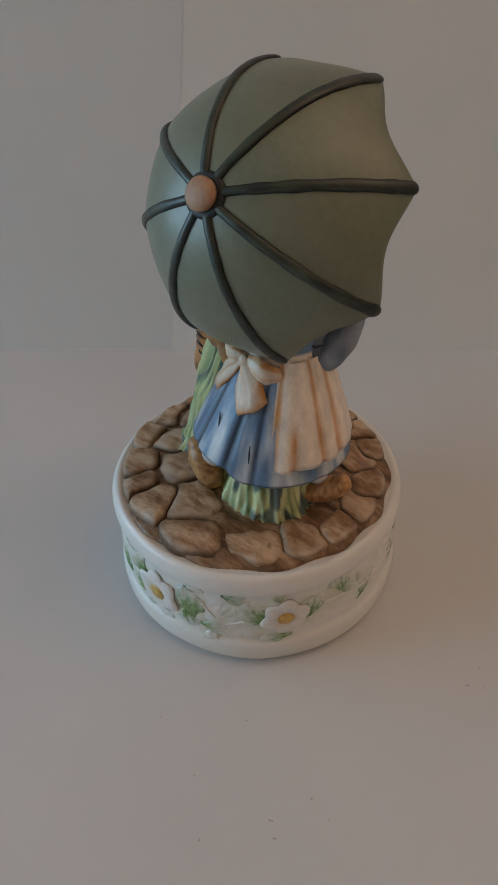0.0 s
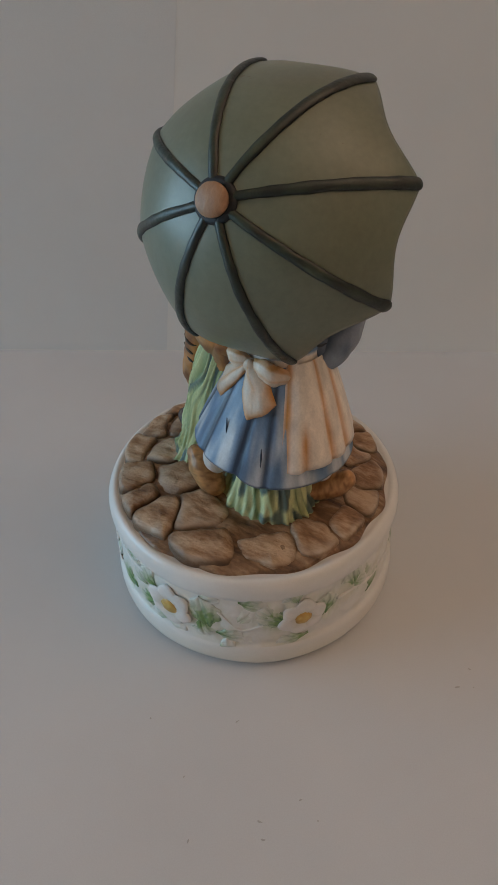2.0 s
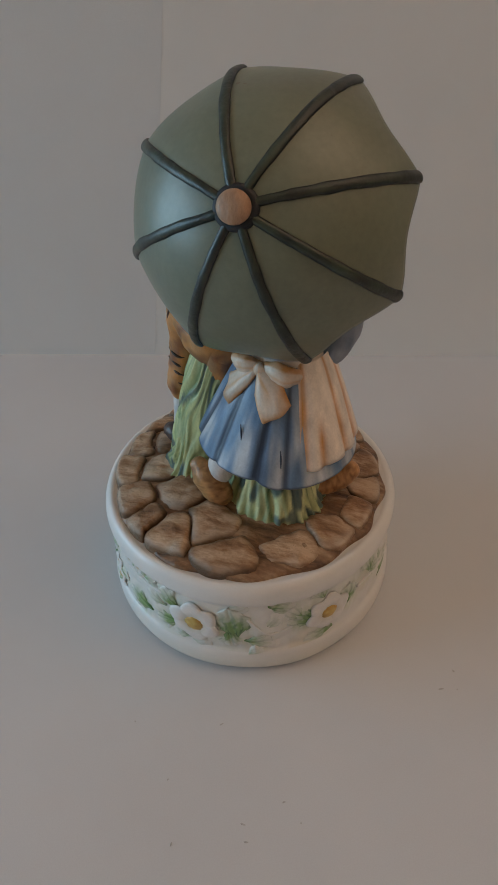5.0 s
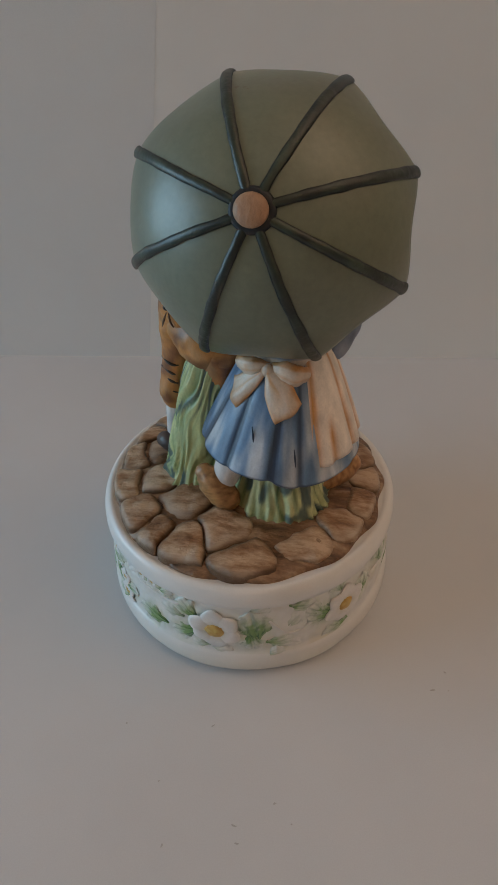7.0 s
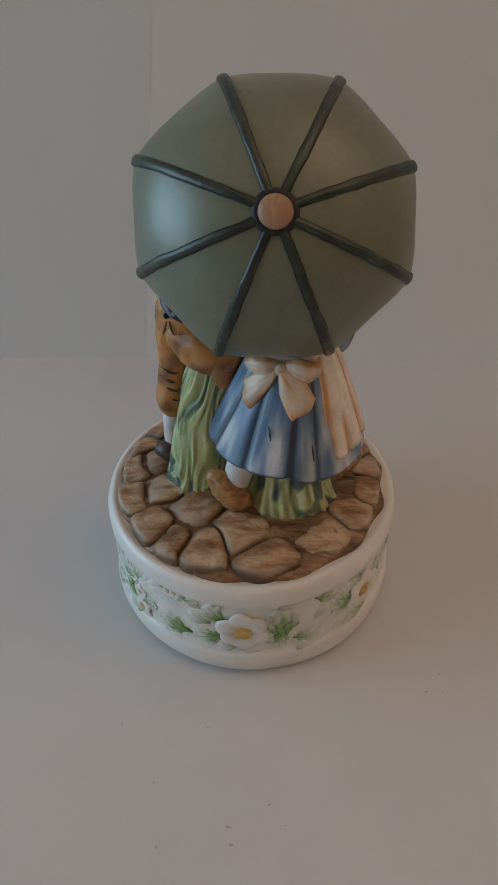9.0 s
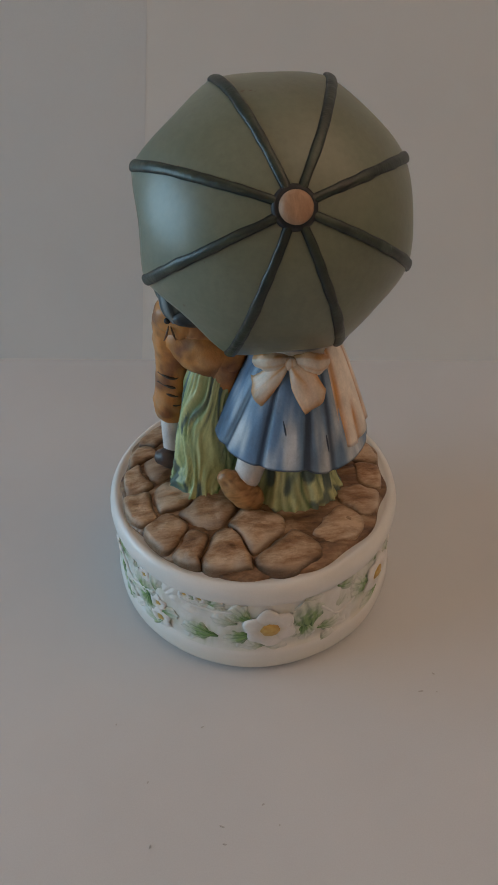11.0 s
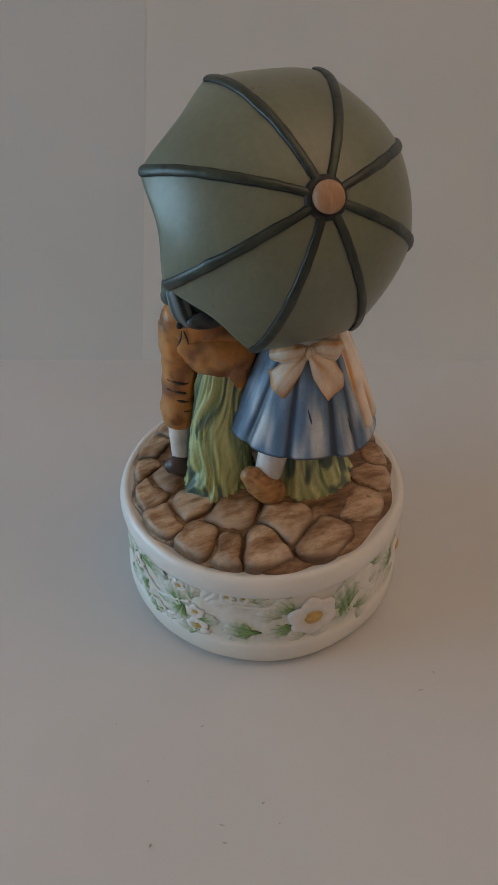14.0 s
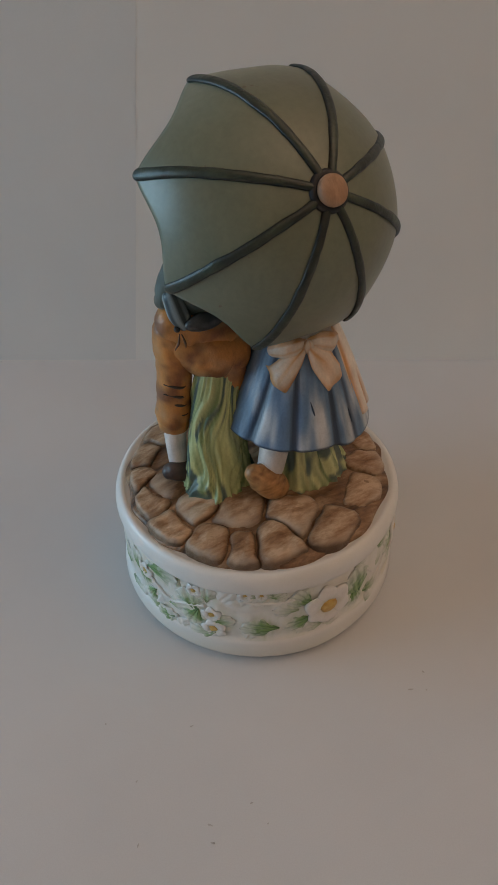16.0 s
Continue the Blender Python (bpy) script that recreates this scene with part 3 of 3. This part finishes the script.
CREASES = [  # where at the hem, depth, width, lean towards the waist
    (-160, 1.3, 0.075, 14), (-125, 1.15, 0.06, 3), (-91, 1.25, 0.06, 4), (-70, 0.6, 0.05, 0), (-20, 0.6, 0.08, 0), (25, 0.6, 0.08, 0),
    (75, 0.8, 0.1, 0), (125, 1.0, 0.1, 0), (168, 0.8, 0.1, 0)]


def girl(parent):
    bm = fresh()
    n = 260

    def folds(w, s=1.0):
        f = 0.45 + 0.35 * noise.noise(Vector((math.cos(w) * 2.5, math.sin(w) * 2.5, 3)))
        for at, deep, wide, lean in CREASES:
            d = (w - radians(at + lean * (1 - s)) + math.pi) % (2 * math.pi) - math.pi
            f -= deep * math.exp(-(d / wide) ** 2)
        return f

    def skirt_ring(s, grow=0.0, lift=0.0):
        cx, cy, z = 11 - 1.5 * s, -2.5 - 2.8 * s, 93 - 29.8 * s
        rad = 10.0 + 12.4 * s ** 0.85 + grow
        out = []
        for j in range(n):
            w = 2 * math.pi * j / n
            f = folds(w, s)
            r = rad * (1 + (0.014 + 0.026 * s) * (1 - 0.45 * smoothstep(0.8, 1.0, s)) * f)
            turn = math.degrees(w) - 360 if w > math.pi else math.degrees(w)
            dz = -0.15 * s * f + 2.5 * s * smoothstep(-74, -96, turn) * (1 if turn < 0 else 0) + (2.5 * s * smoothstep(120, 180, turn) if turn > 0 else 0)
            out.append(Vector((cx + r * math.cos(w), cy + 0.97 * r * math.sin(w), z + dz + lift)) / 1000)
        return out
    steps = [k / 22 for k in range(22)] + [0.982, 1.0]
    rings = [skirt_ring(s) for s in steps]
    rings.append([p + Vector((0, 0, -0.0009)) - (p - Vector((0.0095, -0.0053, p.z))) * 0.03 for p in rings[-1]])
    inner = [Vector((0.0095 + (p.x - 0.0095) * 0.88, -0.0053 + (p.y + 0.0053) * 0.88, p.z + 0.001)) for p in rings[-1]]
    rings.append(inner)

    def cloth(i, j, p):
        w = 2 * math.pi * j / n
        f = folds(w, steps[min(i, len(steps) - 1)])
        k = steps[min(i, len(steps) - 1)]
        stroke = noise.noise(Vector((math.cos(w) * 3.6, math.sin(w) * 3.6, k * 2.2))) + 0.22 * noise.noise(Vector((math.cos(w) * 16, math.sin(w) * 16, k * 3.5)))
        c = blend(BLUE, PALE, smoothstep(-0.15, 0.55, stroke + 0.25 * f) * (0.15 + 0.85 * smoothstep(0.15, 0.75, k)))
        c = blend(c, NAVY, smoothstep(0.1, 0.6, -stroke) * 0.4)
        # navy valleys: crease shade put into the colour, since the folds are shallow
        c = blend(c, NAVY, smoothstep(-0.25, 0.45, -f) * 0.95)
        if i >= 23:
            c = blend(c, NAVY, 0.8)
        return c
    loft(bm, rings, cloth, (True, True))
    # apron over the side and back
    a0, a1 = radians(-61.6), radians(150)
    m = 90
    top, rows = [], []
    for k in range(21):
        s = k / 20 * 0.87
        cx, cy, z = 11 - 1.5 * s, -2.5 - 2.8 * s, 93.3 - 29.8 * s
        row = []
        for j in range(m + 1):
            w = a0 + (a1 - a0) * j / m
            f = 0.6 * math.sin(9 * (w - a0) + 0.8) + 0.4 * math.sin(16 * w + 2)
            side = min(j, m - j) / 4
            r = (10.0 + 12.4 * s ** 0.85) * (1 + (0.014 + 0.030 * s) * max(folds(w, s), 0.2 * f)) + 0.95 * min(1, side * 0.6) - (0.5 if side < 0.2 else 0)
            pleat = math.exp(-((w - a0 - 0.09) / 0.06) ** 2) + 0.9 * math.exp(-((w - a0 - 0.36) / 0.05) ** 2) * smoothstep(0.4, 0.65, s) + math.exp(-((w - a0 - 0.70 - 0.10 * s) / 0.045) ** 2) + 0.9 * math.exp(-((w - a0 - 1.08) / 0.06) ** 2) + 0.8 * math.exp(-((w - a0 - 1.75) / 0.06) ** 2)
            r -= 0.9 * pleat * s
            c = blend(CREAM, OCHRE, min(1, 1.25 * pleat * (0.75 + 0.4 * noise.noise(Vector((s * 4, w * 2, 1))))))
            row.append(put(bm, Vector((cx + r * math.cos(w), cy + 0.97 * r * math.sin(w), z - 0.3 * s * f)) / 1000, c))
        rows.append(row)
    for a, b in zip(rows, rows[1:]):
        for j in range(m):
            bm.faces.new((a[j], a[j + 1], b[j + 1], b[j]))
    under = []
    for v in rows[-1]:
        under.append(put(bm, Vector((0.0095 + (v.co.x - 0.0095) * 0.93, -0.005 + (v.co.y + 0.005) * 0.93, v.co.z - 0.0002)), blend(CREAM, OCHRE, 0.35)))
    for j in range(m):
        bm.faces.new((rows[-1][j], rows[-1][j + 1], under[j + 1], under[j]))
    # waistband, bodice, plain head with bonnet (all under the umbrella)
    limb(bm, [(11, -2.5, 90, 10.6), (11, -2.3, 94, 10.2), (11, -1.8, 100, 9.4), (11, -1, 108, 9.6), (11, 0, 113, 7.0), (11, 0.5, 116, 4)], lambda i, j, p: BLUE if p.z > 0.0945 else CREAM, 40)
    lump(bm, (11, 4, 122), (8, 8, 8.5), lambda i, j, p: CREAM)
    # bow: two loops, two tails and a knot
    def bow_paint(i, j, p):
        k = smoothstep(0.80, 1.0, abs(math.cos(2 * math.pi * j / 24))) * 0.7 + smoothstep(0.1, 0.5, noise.noise(p * 380)) * 0.3 + 0.45 * smoothstep(0.86, 1.0, abs(math.sin(6 * math.pi * j / 24)))
        return blend((0.66, 0.54, 0.43), OCHRE, k)
    limb(bm, [(6.8, -12.4, 92.0, 1.2), (4.2, -12.6, 91.8, 2.6), (1.2, -11.0, 90.8, 3.2), (-0.8, -8.8, 90.0, 2.2)], bow_paint, 24, 6, 0.6, 0.16)
    limb(bm, [(7.2, -12.6, 91.8, 1.2), (10.2, -13.6, 91.6, 2.8), (13.4, -14.0, 90.6, 3.6), (15.8, -12.8, 90.2, 2.6)], bow_paint, 24, 6, 0.62, 0.16)

    def tail(one, other, lift):
        """Ribbon end that lies on the skirt between two edges, each a line of (turn, way down)."""
        def edge(line, u):
            q = u * (len(line) - 1)
            k = min(int(q), len(line) - 2)
            return [a + (b - a) * (q - k) for a, b in zip(line[k], line[k + 1])]
        cols, rows = 12, 16
        grid = []
        for i in range(rows + 1):
            u = i / rows
            a, b = edge(one, u), edge(other, u)
            row = []
            for j in range(-1, cols + 2):
                v = min(max(j / cols, 0), 1)
                w, k = radians(a[0] + (b[0] - a[0]) * v), a[1] + (b[1] - a[1]) * v
                rise = -0.8 if j < 0 or j > cols else 0.9 + lift * math.sin(math.pi * v) + 0.35 * math.sin(9 * v + 2 * u) * u
                if i == rows:
                    rise -= 0.3
                r = (10.0 + 12.4 * k ** 0.85) * (1 + (0.014 + 0.026 * k) * max(folds(w, k), 0)) + rise
                ochre = max(smoothstep(0.14, 0.0, v), smoothstep(0.86, 1.0, v), smoothstep(0.82, 1.0, u)) * 0.7 + 0.9 * math.exp(-((v - 0.45) / 0.16) ** 2) * (1 - u) + 0.35 * smoothstep(0.1, 0.5, noise.noise(Vector((v * 5, u * 2, lift * 9))))
                p = Vector((11 - 1.5 * k + r * math.cos(w), -2.5 - 2.8 * k + 0.97 * r * math.sin(w), 93 - 29.8 * k + 0.3))
                row.append(put(bm, p / 1000, blend((0.68, 0.56, 0.45), OCHRE, min(1, ochre))))
            grid.append(row)
        grid.append([put(bm, v.co + Vector((0, 0.0018, -0.0003)), OCHRE) for v in grid[-1]])
        for a, b in zip(grid, grid[1:]):
            for j in range(cols + 2):
                bm.faces.new((a[j], a[j + 1], b[j + 1], b[j]))
    tail([(-116, 0.02), (-137, 0.12), (-155, 0.25)], [(-110, 0.07), (-118, 0.21), (-134, 0.45)], 0.9)
    tail([(-112, 0.07), (-106, 0.25), (-92, 0.46)], [(-106, 0.03), (-79, 0.14), (-68, 0.31)], 1.1)
    lump(bm, (7.0, -13.6, 91.4), (1.9, 1.4, 2.1), bow_paint, seg=24)
    for x, y, z in ((4.0, -21.4, 76.0), (15.4, -23.7, 71.4)):
        limb(bm, [(x - 0.3, y + 0.8, z + 2.2, 0.12), (x, y, z, 0.26), (x + 0.3, y - 0.9, z - 2.2, 0.12)], lambda i, j, p: NAVY, 8)
    # bent arm in a blue sleeve
    def sleeve(i, j, p):
        return blend((0.10, 0.13, 0.18), (0.28, 0.31, 0.37), smoothstep(-0.2, 0.5, noise.noise(p * 170)))
    limb(bm, [(15, 1, 106, 5.0), (16.6, 0.4, 98, 4.9), (18.8, 0.0, 93.2, 4.7), (21.6, 0.4, 91.0, 4.2), (24.4, 1.8, 94.2, 3.9), (26.2, 3.8, 99.5, 3.6), (25.2, 7, 105, 3.4)], sleeve, 28, 6, 1.0, 0.10)
    limb(bm, [(19.6, -4.0, 96.8, 0.12), (21.2, -3.4, 95.6, 0.4), (22.6, -2.0, 96.0, 0.12)], lambda i, j, p: (0.03, 0.035, 0.05), 8)
    for x, y, z in ((19.0, -10.4, 87.8), (19.6, -11.2, 84.4)):
        lump(bm, (x, y, z), (0.35, 0.3, 0.35), lambda i, j, p: (0.10, 0.06, 0.04), seg=8)
    # legs and brown shoes
    limb(bm, [(-0.6, -10.5, 69, 4.4), (-2.8, -13.0, 62.0, 4.4), (-5.4, -14.4, 54.0, 4.0)], lambda i, j, p: SOCK, 20)
    def shoe(i, j, p):
        return blend((0.22, 0.09, 0.028), (0.56, 0.29, 0.11), 0.6 + 0.4 * noise.noise(p * 260) + 0.9 * noise.noise(p * 1000))
    limb(bm, [(-11.6, -14.9, 55.6, 2.9), (-9.6, -15.6, 53.4, 4.3), (-7.0, -16.4, 50.2, 4.7), (-4.8, -16.8, 47.4, 4.3), (-4.2, -16.8, 46.4, 3.6)], shoe, 24, 6, 0.85, 0.10)
    limb(bm, [(21, 0, 66, 3.3), (22.5, -2, 58, 3.2), (24, -3, 53, 3.0)], lambda i, j, p: SOCK, 20)
    limb(bm, [(21.0, -6.0, 47.0, 2.8), (24.4, -4.2, 48.0, 3.6), (28.2, -2.2, 49.6, 3.7), (31.0, -0.6, 51.8, 3.0)], shoe, 20, 6, 1.0)
    part("girl_figure", bm, M_PAINTED, parent, "painted figure in a blue dress and cream apron with a bow", m=LEAN)


def boy(parent):
    bm = fresh()

    def trousers(i, j, p):
        k = noise.noise(p * 150) + 0.4 * noise.noise(p * 420)
        return blend(blend(TAN, RUST, smoothstep(-0.10, 0.45, k) * 0.95), (0.50, 0.30, 0.14), smoothstep(0.1, 0.5, noise.noise(p * 210 + Vector((3, 1, 2)))) * 0.5)
    limb(bm, [(-22.5, 9.5, 95, 5.0), (-22.2, 9.5, 89, 5.6), (-22.6, 9.4, 81, 5.2), (-23.6, 9.2, 73, 5.1), (-24.4, 9.0, 67.5, 5.4), (-24.6, 9.0, 64.0, 4.8)], trousers, 28, 7, 1.0, 0.08)
    limb(bm, [(-18.6, 8.6, 91.0, 7.4), (-15.0, 7.0, 88.8, 8.6), (-11, 5.0, 86.6, 8.6), (-7.5, 3.6, 85.2, 7.2)], trousers, 30, 7, 1.0, 0.03)
    limb(bm, [(-22.4, 9.0, 97.0, 5.6), (-18.6, 8.0, 96.4, 7.2), (-14.0, 7.0, 95.0, 7.6), (-10.0, 5.6, 92.0, 6.8)], trousers, 30, 7, 1.0, 0.06)
    limb(bm, [(-9, 2, 86, 5.5), (-9, 3, 72, 4.6), (-9.5, 3, 62, 4.2)], trousers, 20)
    # creases above the knee cuff
    for z, a in ((82.2, 0.9), (79.0, 1.0), (76.0, 0.85), (72.6, 1.0)):
        limb(bm, [(-23.6 - 4.2 * a, 6.8, z - 2.4, 0.18), (-24.8, 4.4, z - 3.0, 0.42), (-22.8, 4.35, z - 3.6, 0.40), (-20.8, 5.2, z - 3.5, 0.15)], lambda i, j, p: DARK, 8)
    # jacket, sleeve, plain head with cap (mostly under the umbrella)
    def jacket(i, j, p):
        return blend((0.035, 0.05, 0.045), (0.09, 0.12, 0.105), 0.5 + 0.9 * noise.noise(p * 220))
    limb(bm, [(-14, 9, 100, 7.5), (-14, 8, 106, 8.0), (-13.5, 7, 113, 7.5), (-13, 7, 117, 4)], jacket, 32)
    limb(bm, [(-20, 7, 112, 4.2), (-21.8, 9.4, 107, 3.5), (-22.8, 10.2, 103.4, 3.0), (-20, 13, 104, 3.2)], jacket, 24, 6, 1.0, 0.1)
    lump(bm, (-12.5, 7, 124), (7.5, 8, 8), jacket)
    limb(bm, [(-22.6, 6.4, 106, 2.6), (-21.8, 4.6, 101.6, 3.0), (-20.6, 3.8, 98.6, 2.4)], lambda i, j, p: blend((0.03, 0.045, 0.05), (0.24, 0.30, 0.32), smoothstep(-0.2, 0.6, math.sin(j * 1.6))), 24)
    # torn pocket: dark lining, a button and creases running from it
    lump(bm, (-16.0, 1.0, 99.4), (6.2, 2.2, 2.6), lambda i, j, p: blend((0.015, 0.018, 0.022), (0.07, 0.08, 0.085), 0.4 + noise.noise(p * 500)), rough=0.3)
    lump(bm, (-23.4, 3.0, 98.2), (0.9, 0.8, 0.9), lambda i, j, p: (0.01, 0.01, 0.01))
    for x0, z0, x1, z1 in ((-23.2, 97.0, -24.8, 92.6), (-22.6, 96.8, -21.6, 92.4), (-21.8, 97.4, -18.6, 94.6), (-18.5, 97.0, -15.4, 94.4), (-13.8, 96.6, -11.6, 94.0)):
        limb(bm, [(x0, 2.2, z0, 0.15), ((x0 + x1) / 2, 1.5, (z0 + z1) / 2, 0.32), (x1, 2.4, z1, 0.15)], lambda i, j, p: (0.12, 0.05, 0.018), 8)
    # stocking and dark shoe
    limb(bm, [(-24.6, 8.6, 64, 3.5), (-25.0, 8.4, 59, 3.3), (-25.4, 7.6, 54, 3.0), (-25.4, 7.0, 50, 3.0)], lambda i, j, p: blend(SOCK, (0.5, 0.5, 0.52), noise.noise(p * 200)), 22)
    def leather(i, j, p):
        return blend((0.028, 0.018, 0.016), (0.085, 0.05, 0.04), 0.5 + noise.noise(p * 260))
    limb(bm, [(-29.6, 5.8, 48.6, 2.5), (-27.8, 5.0, 48.8, 3.2), (-25.0, 4.2, 48.0, 3.4), (-22.4, 3.6, 46.4, 3.0)], leather, 22, 6, 1.0)
    part("boy_figure", bm, M_PAINTED, parent, "painted figure in brown knee breeches with a dark shoe", m=LEAN)


# umbrella frame: origin in the middle of the rim, local z towards the hub
U_R, U_D, U_PHASE, U_CURVE = 0.0362, 0.02746, 21.80, 1.502
U_SIDE, U_UP, U_AXIS = Vector((0.9995, -0.0233, -0.0189)), Vector((0.0156, 0.4535, 0.8494)), Vector((-0.0272, -0.9073, 0.4186))
U_POSE = Matrix.Translation((0.00582, 0.00308, 0.12455)) @ Matrix((U_SIDE, U_UP, U_AXIS)).transposed().to_4x4()
# the hand-made ribs are a little uneven: turn in degrees, reach, rise of the tip in metres
RIB_TURN = (-1.0, -2.1, -1.1, 1.3, 1.0, 0.8, 1.2, -0.2)
RIB_REACH = (0.979, 1.002, 0.984, 0.996, 0.996, 1.025, 1.009, 1.007)
RIB_RISE = (0.00277, -0.00085, -0.0019, 0.00119, 0.0007, 0.00022, 0.00069, 0.00153)


def canopy_point(s, w, out=0.0):
    """s: 0 at the hub to 1 at the rim; w: turn from a rib, degrees."""
    d = (w / 45.0) % 1.0
    k0 = int(w // 45.0) % 8
    k1 = (k0 + 1) % 8
    e = smoothstep(0, 1, d)
    turn, reach, rise = (v[k0] + (v[k1] - v[k0]) * e for v in (RIB_TURN, RIB_REACH, RIB_RISE))
    mid = math.sin(math.pi * d)                      # 0 on a rib, 1 in the middle of a panel
    a = s * (U_CURVE - 0.185 * mid ** 1.1)
    r = U_R * reach * (0.832 * math.sin(a) + 0.168 * a) / (0.832 * math.sin(U_CURVE) + 0.168 * U_CURVE) * (1 - 0.03 * mid * s)
    h = U_D * (math.cos(a) - math.cos(U_CURVE)) / (1 - math.cos(U_CURVE)) + rise * s ** 4
    k = radians(w + U_PHASE + turn)
    n = Vector((math.cos(k) * math.sin(a), math.sin(k) * math.sin(a), math.cos(a) * 1.2)).normalized()
    return Vector((r * math.cos(k), r * math.sin(k), h)) + n * out


def umbrella(parent):
    bm = fresh()
    n, m = 144, 30
    rings = [[canopy_point(k / m, 360 * j / n) for j in range(n)] for k in range(1, m + 1)]
    rim = [[canopy_point(1.0, 360 * j / n, o) - Vector((0, 0, dz)) for j in range(n)] for o, dz in ((-0.0004, 0.0004), (-0.0011, 0.0004), (-0.0016, 0.0))]
    inside = [[canopy_point(k / m, 360 * j / n, -0.0018) for j in range(n)] for k in range(m - 1, 0, -2)]
    loft(bm, rings + rim + inside, lambda i, j, p: (0.2, 0.25, 0.2))
    bmesh.ops.transform(bm, matrix=U_POSE, verts=bm.verts)
    canopy = part("umbrella_canopy", bm, M_CANOPY, parent, "sage green glazed umbrella canopy with scalloped edge")
    for k in range(8):
        bm = fresh()
        rings = []
        for i in range(141):
            s = 0.075 + 0.93 * i / 140
            c = canopy_point(min(s, 1.0), 45 * k, 0.0001)
            b, a = canopy_point(min(s, 1.0) + 0.01, 45 * k), canopy_point(min(s, 1.0) - 0.01, 45 * k)
            d = (b - a).normalized()
            turn = radians(45 * k + U_PHASE + RIB_TURN[k])
            side = Vector((-math.sin(turn), math.cos(turn), 0))
            up = side.cross(d) * -1
            if up.dot(c) < 0:
                up = -up
            wide = 0.00104 + 0.00046 * s + 0.00018 * noise.noise(Vector((s * 9, k, 0)))
            tip = 1.0 if i < 132 else math.sqrt(1 - 0.95 * ((i - 132) / 8) ** 2)
            c = c + side * 0.0002 * noise.noise(Vector((s * 4, k * 2, 3)))
            rings.append([c + side * wide * tip * (1 + 0.10 * noise.noise(Vector((s * 14, k, j // 10)))) * math.cos(2 * math.pi * j / 20) + up * 0.00078 * tip * math.sin(2 * math.pi * j / 20) for j in range(20)])

        def rib_tone(i, j, p):
            # green along the crest, nearly black down both sides
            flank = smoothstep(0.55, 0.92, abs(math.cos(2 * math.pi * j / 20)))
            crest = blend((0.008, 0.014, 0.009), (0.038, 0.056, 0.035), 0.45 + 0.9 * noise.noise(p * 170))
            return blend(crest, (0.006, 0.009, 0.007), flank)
        loft(bm, rings, rib_tone)
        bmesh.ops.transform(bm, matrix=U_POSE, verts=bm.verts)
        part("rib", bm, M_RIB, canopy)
    top = U_D
    bm = fresh()
    rings = []
    for r, z in ((5.0, -1.8), (5.1, -0.5), (4.9, 0.35), (4.3, 0.7), (3.4, 0.6)):
        rings.append([Vector((r * math.cos(2 * math.pi * j / 40), r * math.sin(2 * math.pi * j / 40), z + top * 1000)) / 1000 for j in range(40)])
    loft(bm, rings, lambda i, j, p: (0, 0, 0))
    bmesh.ops.transform(bm, matrix=U_POSE, verts=bm.verts)
    part("hub_ring", bm, M_BLACK, canopy, "black painted ring round the hub")
    bm = fresh()
    rings = []
    for r, z in ((3.5, 0.4), (3.7, 1.3), (3.65, 1.9), (3.3, 2.4), (2.5, 2.8), (1.4, 3.0), (0.4, 3.05)):
        rings.append([Vector((r * math.cos(2 * math.pi * j / 40), r * math.sin(2 * math.pi * j / 40), z + top * 1000)) / 1000 for j in range(40)])
    loft(bm, rings, lambda i, j, p: (0, 0, 0))
    bmesh.ops.transform(bm, matrix=U_POSE, verts=bm.verts)
    part("hub_button", bm, M_BUTTON, canopy, "brown wood-coloured round button")
    bm = fresh()
    limb(bm, [(0, 0, top * 1000 - 2, 1.5), (0, 0, 12, 1.4), (0, 0, -6, 1.4)], lambda i, j, p: (0.3, 0.2, 0.1), 14)
    bmesh.ops.transform(bm, matrix=U_POSE, verts=bm.verts)
    part("shaft", bm, M_BUTTON, canopy, "brown umbrella shaft")


def music_box():
    box_root = new("music_box")
    tagged(box_root, "hand-painted china music box with green umbrella, turning on white paper", "music box")
    base(box_root)
    stones(box_root)
    grass(box_root)
    girl(box_root)
    boy(box_root)
    umbrella(box_root)
    daisies(box_root)
    leaves(box_root)
    return box_root


room()
table()
flecks()
figurine = music_box()


def motions():
    walk(figurine, [(t, pose(x, y, 0, 0, 0, turn)) for t, x, y, turn in TURN_ROWS])


motions()
